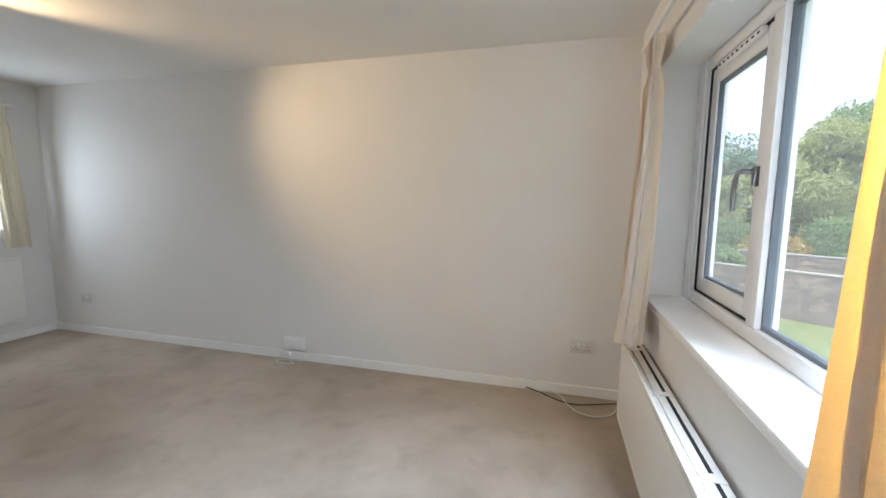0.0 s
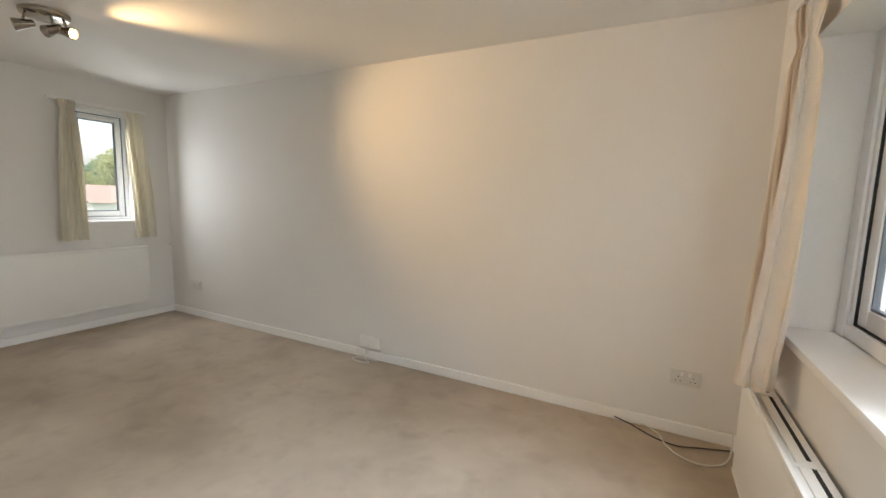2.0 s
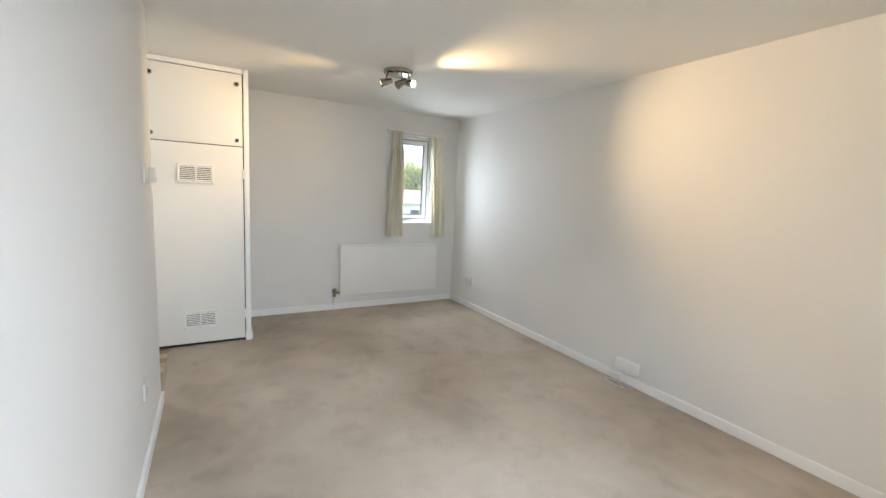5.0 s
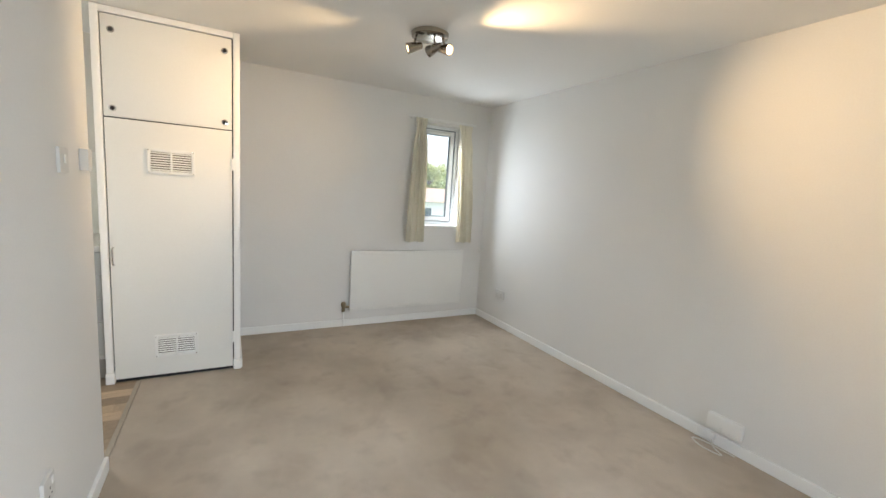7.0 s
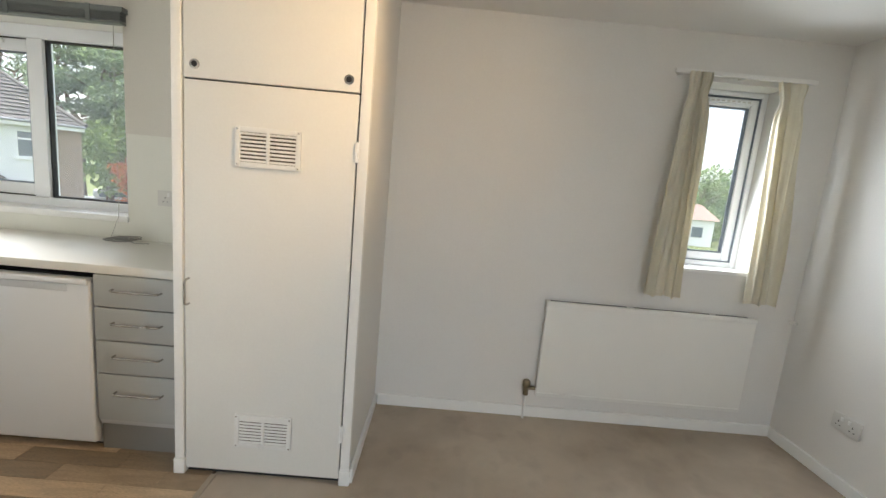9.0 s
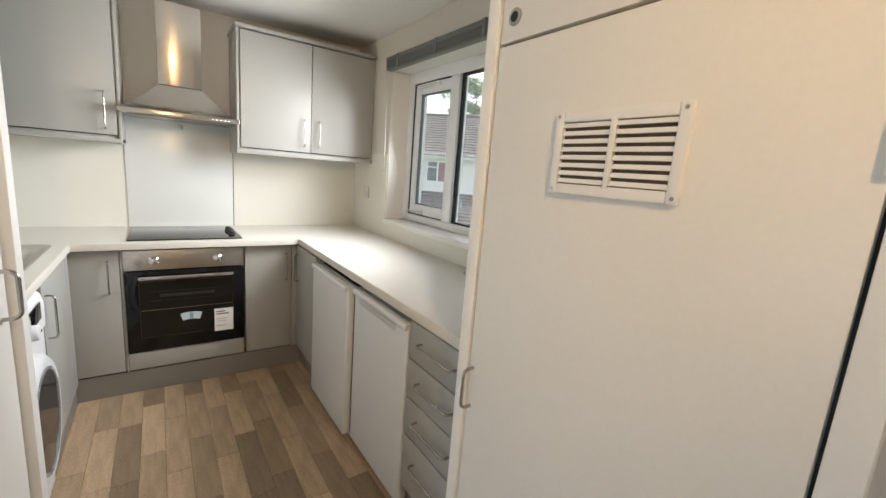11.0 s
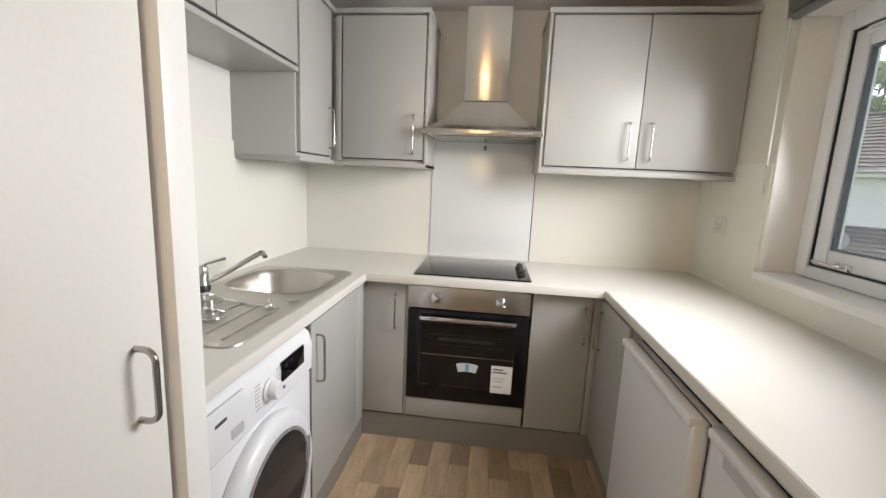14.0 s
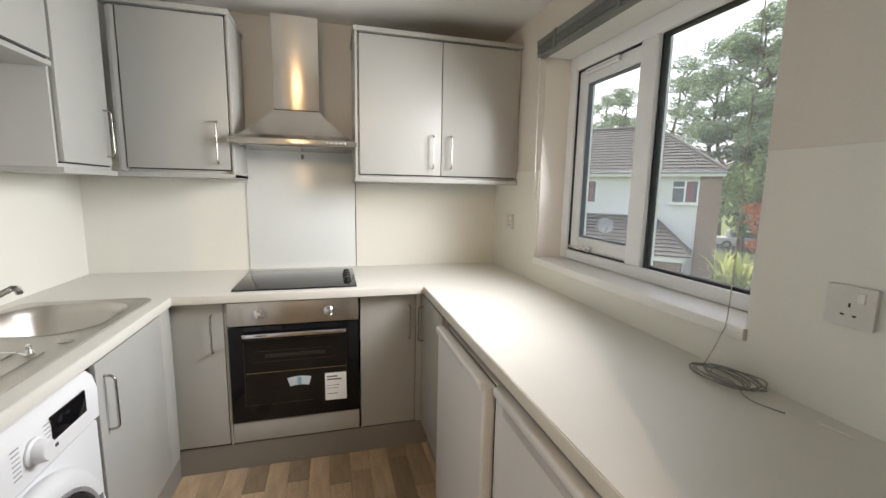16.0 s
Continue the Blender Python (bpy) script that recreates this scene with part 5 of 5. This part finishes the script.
def broadleaf(x, y, h, w, material, seed, name="tree", label="leafy tree with a rounded uneven crown", n=2600, low=0.25, size=0.26, category="tree", group="garden trees"):
    r = np.random.RandomState(seed)
    t = thing(name, (x, y, GZ), label, category, group)
    bm = bmesh.new()
    limb(bm, (x, y, GZ), (x + 0.2, y, GZ + h * 0.7), 0.03 * h, 0.01 * h, r, 6)
    clumps = []
    for k in range(34):
        s = r.uniform(low, 0.93)
        a = r.uniform(0, 2 * math.pi)
        prof = math.sin(math.pi * min(1, (s - low + 0.12) / (1.12 - low))) ** 0.6
        reach = w * 0.5 * prof * r.uniform(0.25, 0.95)
        q = w * 0.2 * r.uniform(0.6, 1.2)
        c = (x + reach * math.cos(a), y + reach * math.sin(a), GZ + h * s)
        limb(bm, (x, y, GZ + h * s * 0.7), c, 0.01 * h, 0.003 * h, r, 2)
        clumps.append((c, (q, q, q * 0.8)))
    part("trunk", bm, M_BARK, t)
    leaves("crown", clumps, n, size, material, seed, 1.0, t)


# neighbouring house, built in its own axes: x along the front, y into the depth
HM = Matrix.Translation((-3.59, 0.01, 0)) @ Matrix((Vector((-0.682, 0.732, 0)), Vector((-0.732, -0.682, 0)), Vector((0, 0, 1)))).transposed().to_4x4()
hs = thing("house", HM @ Vector((-4, 26, GZ)), "white boarded house with a brown tiled hipped roof", "house")
HV, HE = 24.0, 2.5


def hpart(name, bm, material, parent=None, label="", shade=True):
    bm.transform(HM)
    return part(name, bm, material, parent or hs, label, shade)


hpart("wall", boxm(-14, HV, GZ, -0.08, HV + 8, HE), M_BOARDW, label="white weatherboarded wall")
bm = bmesh.new()
for i in range(32):
    z = GZ + 2.9 + i * 0.15
    if z < HE - 0.2:
        solid(bm, -14, HV - 0.012 - 0.006 * (i % 2), z, -0.1, HV, z + 0.143)
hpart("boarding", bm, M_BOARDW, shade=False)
hpart("brick_pier", boxm(-0.08, HV - 0.04, GZ, 0.84, HV + 7.9, HE - 0.1), M_BRICK, label="brown brick end wall")
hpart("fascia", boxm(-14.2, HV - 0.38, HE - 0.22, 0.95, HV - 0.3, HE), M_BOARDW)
hpart("gutter", rod(bmesh.new(), (-14.2, HV - 0.42, HE - 0.02), (1.0, HV - 0.42, HE - 0.02), 0.06), M_METALGR)


def tiled(name, a, b, c, d, rows, cols):
    """A tiled slope: a-b along the eave, d-c along the top; each course steps over the one below."""
    a, b, c, d = map(Vector, (a, b, c, d))
    n = (b - a).cross(d - a).normalized()
    if n.z < 0:
        n = -n
    bm = bmesh.new()
    long_ = max((b - a).length, (c - d).length)
    for i in range(rows):
        s0, s1 = i / rows, (i + 1.25) / rows
        l0, r0_ = a + (d - a) * s0, b + (c - b) * s0
        l1, r1_ = a + (d - a) * min(1, s1), b + (c - b) * min(1, s1)
        k = max(1, round(cols * (r0_ - l0).length / long_))
        for j in range(k):
            u0, u1 = j / k, (j + 0.96) / k
            hb_ = n * (0.05 + 0.012 * ((j * 7 + i * 3) % 3))
            p = [l0 + (r0_ - l0) * u0 + hb_, l0 + (r0_ - l0) * u1 + hb_, l1 + (r1_ - l1) * u1, l1 + (r1_ - l1) * u0]
            q = [bm.verts.new(x) for x in p] + [bm.verts.new(x - n * 0.04) for x in p]
            for f in ((0, 1, 2, 3), (0, 4, 5, 1), (1, 5, 6, 2), (3, 7, 4, 0)):
                bm.faces.new([q[x] for x in f])
    return hpart(name, bm, M_TILE, shade=False)


RZ, RV, RU = 5.3, HV + 4, -2.6
tiled("roof", (-14.3, HV - 0.4, HE), (1.0, HV - 0.4, HE), (RU, RV, RZ), (-14.3, RV, RZ), 16, 48)
tiled("roof", (1.0, HV - 0.4, HE), (1.0, HV + 8.4, HE), (RU, RV + 0.01, RZ), (RU, RV, RZ), 16, 26)
hpart("ridge", rod(bmesh.new(), (-14.3, RV, RZ + 0.03), (RU, RV, RZ + 0.03), 0.11), M_TILE)
hpart("hip_ridge", rod(bmesh.new(), (1.0, HV - 0.4, HE + 0.05), (RU, RV, RZ + 0.05), 0.09), M_TILE)
hpart("roof_backing", boxm(-14.2, HV - 0.3, HE - 0.02, 0.9, HV + 8.3, HE), M_TILE)


def front_ring(x0, x1, z0, z1, w):
    bm = bmesh.new()
    for b in ((x0, z0, x0 + w, z1), (x1 - w, z0, x1, z1), (x0 + w, z0, x1 - w, z0 + w), (x0 + w, z1 - w, x1 - w, z1)):
        solid(bm, b[0], HV - 0.09, b[1], b[2], HV - 0.02, b[3])
    return bm


def house_window(x0, x1, z0, z1, split):
    w = hpart("window", front_ring(x0, x1, z0, z1, 0.08), M_UPVC)
    hpart("pane", boxm(x0 + 0.07, HV - 0.045, z0 + 0.07, x1 - 0.07, HV - 0.03, z1 - 0.07), M_FARGLASS, w)
    hpart("mullion", boxm(split - 0.045, HV - 0.088, z0 + 0.08, split + 0.045, HV - 0.046, z1 - 0.08), M_UPVC, w)
    hpart("transom", boxm(x0 + 0.08, HV - 0.087, z1 - 0.42, split - 0.045, HV - 0.046, z1 - 0.35), M_UPVC, w)
    hpart("sill", boxm(x0 - 0.05, HV - 0.14, z0 - 0.07, x1 + 0.05, HV - 0.02, z0 - 0.003), M_UPVC, w)
    hpart("drape", boxm(split + 0.07, HV - 0.05, z0 + 0.09, x1 - 0.2, HV - 0.0455, z1 - 0.09), M_DRAPE, w)


M_DRAPE = mat("drape", (0.25, 0.12, 0.16), 0.9)
house_window(-1.3, -0.08, 0.93, 2.12, -0.68)
house_window(-6.3, -4.88, 0.83, 2.12, -5.6)
PV = HV - 3
tiled("porch_roof", (-14, PV, -1.4), (-0.15, PV, -1.4), (-2.0, HV - 0.03, 0.3), (-14, HV - 0.03, 0.3), 11, 44)
tiled("porch_roof", (-0.15, PV, -1.4), (-0.15, HV - 0.03, -1.4), (-2.0, HV - 0.02, 0.3), (-2.0, HV - 0.03, 0.3), 11, 9)
hpart("porch_wall", boxm(-14, PV + 0.35, GZ, -0.5, HV - 0.02, -1.56), M_BRICK, label="brown brick porch wall")
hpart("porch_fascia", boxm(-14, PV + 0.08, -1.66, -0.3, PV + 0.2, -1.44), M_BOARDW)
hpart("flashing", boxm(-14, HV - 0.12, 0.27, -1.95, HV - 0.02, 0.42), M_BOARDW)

hpart_road = boxm(-30, 37.5, GZ - 0.2, 40, 43, GZ + 0.02)
hpart_road.transform(HM)
setting("road", hpart_road, M_ROAD, "grey asphalt road beside the neighbouring house", "road")

DP = Vector((-4.05, 22.4, -0.28))
ds = thing("satellite_dish", HM @ Vector((-4.05, 22.4, -0.9)), "grey satellite dish standing above the porch roof", "satellite dish")
hpart("reflector", lathe(bmesh.new(), [(0.0, 0), (0.2, 0.03), (0.38, 0.1), (0.4, 0.105), (0.38, 0.09), (0.2, 0.02)], 28, aim(DP, (0.35, -0.9, 0.25))), M_METALGR, ds)
hpart("mast", rod(bmesh.new(), (DP.x, DP.y + 0.1, -0.95), (DP.x, DP.y + 0.1, DP.z), 0.04), M_METALGR, ds)
hpart("feed_arm", rod(bmesh.new(), DP + Vector((0, 0, -0.35)), DP + Vector((0.25, -0.6, 0.0)), 0.025), M_METALGR, ds)

for i, (x, y, h) in enumerate(((-31, -19.5, 15), (-33, -23.5, 16.5), (-32, -15, 14), (-36, -28, 17), (-38, -35, 17), (-34, -11, 13), (-40, -20, 17), (-37, -43, 16), (-36, -17, 17), (-42, -30, 18), (-33, -27, 14), (-38, -10, 15), (-40, -50, 17))):
    pine(x, y, h, 30 + i, 3.0, 3800 if i in (0, 1, 2, 5, 8) else 2600)
for i, (x, y, h, w) in enumerate(((-32, -18, 10, 7), (-33, -13, 9, 7), (-34, -22, 11, 7), (-33, -8, 9, 7), (-36, -3, 9, 8), (-38, 3, 9, 8))):
    broadleaf(x, y, h, w, (M_LEAF, M_DEEP)[i % 2], 60 + i, low=0.08, n=6000, size=0.24)
broadleaf(-28.8, -18.6, 4.6, 2.6, M_RED, 77, "shrub", "russet autumn shrub beside the road", 1500, 0.2, 0.17, "shrub", "")

pl = thing("spiky_plant", (-14.5, -8.8, GZ), "green spiky-leaved garden plant", "plant")
bm = bmesh.new()
r_ = np.random.RandomState(5)
for k in range(170):
    a, e = r_.uniform(0, 2 * math.pi), r_.uniform(0.5, 1.5)
    L = r_.uniform(0.8, 1.3)
    b0 = Vector((-14.5 + r_.normal() * 0.15, -8.8 + r_.normal() * 0.15, GZ + 1.1 + r_.uniform(0, 0.8)))
    d_ = Vector((math.cos(a) * math.cos(e), math.sin(a) * math.cos(e), math.sin(e)))
    s_ = d_.cross(Vector((0, 0, 1))).normalized() * 0.035
    mid, tip = b0 + d_ * L * 0.6, b0 + d_ * L + Vector((0, 0, -0.22 * L))
    v0, v1, v2, v3, v4 = (bm.verts.new(p) for p in (b0 - s_, b0 + s_, mid + s_, mid - s_, tip))
    bm.faces.new((v0, v1, v2, v3))
    bm.faces.new((v3, v2, v4))
part("fronds", bm, M_BIRCH, pl, shade=False)
part("stem", rod(bmesh.new(), (-14.5, -8.8, GZ), (-14.5, -8.8, GZ + 1.7), 0.12), M_BARK, pl)

CM = HM @ Matrix.Translation((3.4, 40, GZ))
car = thing("car", CM.translation, "white parked car half hidden behind the plant", "car")


def cpart(name, bm, material, parent=None):
    bm.transform(CM)
    return part(name, bm, material, parent or car)


cpart("body", boxm(-2.1, -0.9, 0.3, 2.1, 0.9, 0.85, 0.15, 3), M_CARW)
cpart("cabin", boxm(-1.4, -0.8, 0.8, 1.2, 0.8, 1.42, 0.22, 3), M_CARW)
cpart("side_glass", boxm(-1.1, -0.83, 0.92, 0.9, -0.78, 1.28, 0.02), M_FARGLASS)
for x in (-1.3, 1.3):
    for y0, y1 in ((-0.92, -0.7), (0.7, 0.92)):
        w_ = cpart("wheel", rod(bmesh.new(), (x, y0, 0.32), (x, y1, 0.32), 0.31, 20), M_TYRE)
    cpart("rim", rod(bmesh.new(), (x, -0.94, 0.32), (x, -0.9, 0.32), 0.2, 16), M_METALGR)

# walled yard on the lawn
yard = thing("garden_wall", (12, 19, GZ), "weathered brick wall round a small sunken yard", "garden wall")
C0 = Vector((9.83, 16.6, GZ))
dl_, dr_ = Vector((-0.79, 0.61, 0)), Vector((0.77, 0.64, 0))
WH = 1.72


def brick_wall(start, way, length, name):
    n = Vector((-way.y, way.x, 0))
    core = bmesh.new()
    m = Matrix.Translation(start) @ Matrix((way, n, Vector((0, 0, 1)))).transposed().to_4x4()
    solid(core, 0, -0.1, 0, length, 0.1, WH, m=m)
    w = part(name, core, M_MORTAR, yard, shade=False)
    bm = bmesh.new()
    L, H = 0.225, 0.075
    rows = int(WH / H)
    for i in range(rows):
        k = int(length / L)
        for j in range(k):
            x = j * L + (L / 2 if i % 2 else 0)
            if x + L - 0.01 > length:
                continue
            for s in (-1, 1):
                q = []
                for (u, v) in ((x, i * H), (x + L - 0.012, i * H), (x + L - 0.012, (i + 1) * H - 0.012), (x, (i + 1) * H - 0.012)):
                    q.append(bm.verts.new(m @ Vector((u, s * 0.112, v))))
                bm.faces.new(q if s < 0 else q[::-1])
    st_ = part("bricks", bm, M_OLDBRICK, yard, shade=False)
    st_["kind"] = "stuff"
    cap = bmesh.new()
    solid(cap, -0.1, -0.15, WH, length + 0.1, 0.15, WH + 0.06, 0.01, m=m)
    part("coping", cap, M_COPING, yard)


brick_wall(C0, dl_, 8.0, "wall")
brick_wall(C0 + dr_ * 0.12, dr_, 7.0, "wall")
brick_wall(C0 + dr_ * 7.0, dl_, 8.0, "wall")
brick_wall(C0 + dl_ * 8.0, dr_, 7.0, "wall")
slab = thing("white_slab", (15.5, 22.5, GZ), "long white panel lying along the yard wall", "panel")
bm = bmesh.new()
m_ = Matrix.Translation(C0 + dr_ * 7.6 + dl_ * 0.5) @ Matrix((dl_, Vector((-dl_.y, dl_.x, 0)), Vector((0, 0, 1)))).transposed().to_4x4()
solid(bm, 0, -0.3, 0.0, 1.9, 0.3, WH + 0.04, 0.02, m=m_)
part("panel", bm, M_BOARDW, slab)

for i, (x, y, h, w, mt) in enumerate(((20, 39.5, 10.2, 9.5, M_BIRCH), (25.5, 36.5, 9.6, 9, M_DEEP), (21, 61, 13, 13, M_DEEP), (30, 52, 14, 13, M_LEAF), (14.5, 42, 6.2, 6, M_BIRCH), (30, 38, 12, 10, M_DEEP), (36, 40, 13, 10, M_LEAF), (10, 60, 11, 12, M_LEAF), (40, 30, 12, 11, M_DEEP), (2, 62, 12, 13, M_DEEP), (38, 20, 12, 12, M_LEAF), (-12, 60, 12, 13, M_LEAF))):
    broadleaf(x, y, h, w, mt, 100 + i, low=0.14, n=15000 if i < 5 else 6000, size=0.25)
for i, (x, y, h, w, mt) in enumerate(((17.5, 32, 3.2, 5, M_LEAF), (20.5, 30.5, 3.0, 5, M_DEEP), (24, 30, 3.2, 5, M_LEAF), (14.5, 33, 2.8, 3.6, M_AMBER), (12.5, 36, 3.0, 4, M_LEAF), (8.0, 24.5, 1.9, 3, M_LEAF), (28, 29, 3.2, 5, M_DEEP))):
    broadleaf(x, y, h, w, mt, 140 + i, "shrub", "dense garden shrub beyond the brick wall", 2200, 0.08, 0.2, "shrub", "garden shrubs")
# beyond the narrow window
for i, (x, y, h, w, mt) in enumerate(((-58, 36, 9.5, 11, M_LEAF), (-62, 30, 8.5, 9, M_BIRCH), (-60, 44, 10, 11, M_DEEP), (-64, 22, 9, 10, M_BIRCH), (-60, 52, 10, 11, M_LEAF), (-55, 14, 8, 9, M_LEAF))):
    broadleaf(x, y, h, w, mt, 180 + i, low=0.1, n=3000, size=0.34)
fh = thing("bungalow", (-50, 26, GZ), "low pale house with a reddish roof", "house")
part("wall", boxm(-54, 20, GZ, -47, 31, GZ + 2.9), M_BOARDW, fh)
bm = bmesh.new()
v = [bm.verts.new(p) for p in ((-46.6, 19.6, GZ + 2.9), (-46.6, 31.4, GZ + 2.9), (-50.5, 31.4, GZ + 4.6), (-50.5, 19.6, GZ + 4.6), (-54.4, 19.6, GZ + 2.9), (-54.4, 31.4, GZ + 2.9))]
for f in ((0, 1, 2, 3), (3, 2, 5, 4), (0, 3, 4), (1, 5, 2), (0, 4, 5, 1)):
    bm.faces.new([v[k] for k in f])
bmesh.ops.recalc_face_normals(bm, faces=bm.faces[:])
part("roof", bm, mat("red_roof", (0.26, 0.18, 0.15), 0.85, var=0.2, scale=2), fh, shade=False)
for y in (22, 25.4, 28.6):
    part("window", boxm(-47.02, y, GZ + 1.0, -46.95, y + 1.2, GZ + 2.1), M_FARGLASS, fh)
# woods in the distance
cl = []
r_ = np.random.RandomState(9)
for k in range(150):
    a = 2 * math.pi * k / 150 + r_.normal() * 0.02
    R = 95 + r_.uniform(0, 25)
    q = r_.uniform(4, 7)
    cl.append(((R * math.cos(a), R * math.sin(a), GZ + r_.uniform(2, 6)), (q * 1.2, q * 1.2, q)))
tagged(leaves("far_woods", cl, 42000, 0.9, M_DEEP, 11), "distant dark green woods round the houses", "woods", kind="stuff")


# ---- kitchen floor planks ----
kf = setting("floor_kitchen", boxm(WEST, KIT_S, -0.12, -2.2, 0.085, -0.004), M_SUB, "wood-effect vinyl plank floor in mixed browns", "floor")
PW, PL = 0.098, 0.46
plank_mesh = bpy.data.meshes.new("plank")
bm = boxm(-PW / 2 + 0.0006, -PL / 2 + 0.0006, -0.003, PW / 2 - 0.0006, PL / 2 - 0.0006, 0.0, 0.0005, 1)
bm.to_mesh(plank_mesh)
bm.free()
plank_mesh.materials.append(M_PLANK)
rnd = random.Random(7)
for i in range(14):
    x = -4.15 + PW * (i + 0.5)
    y = -2.12 - PL * rnd.random()
    while y < 0.068:
        a, b = max(y, -2.12), min(y + PL, 0.068)
        if b - a > 0.02:
            ob = new("plank", plank_mesh)
            ob.parent = kf
            ob.location = (x, (a + b) / 2, 0)
            ob.scale = (1, (b - a) / PL, 1)
        y += PL
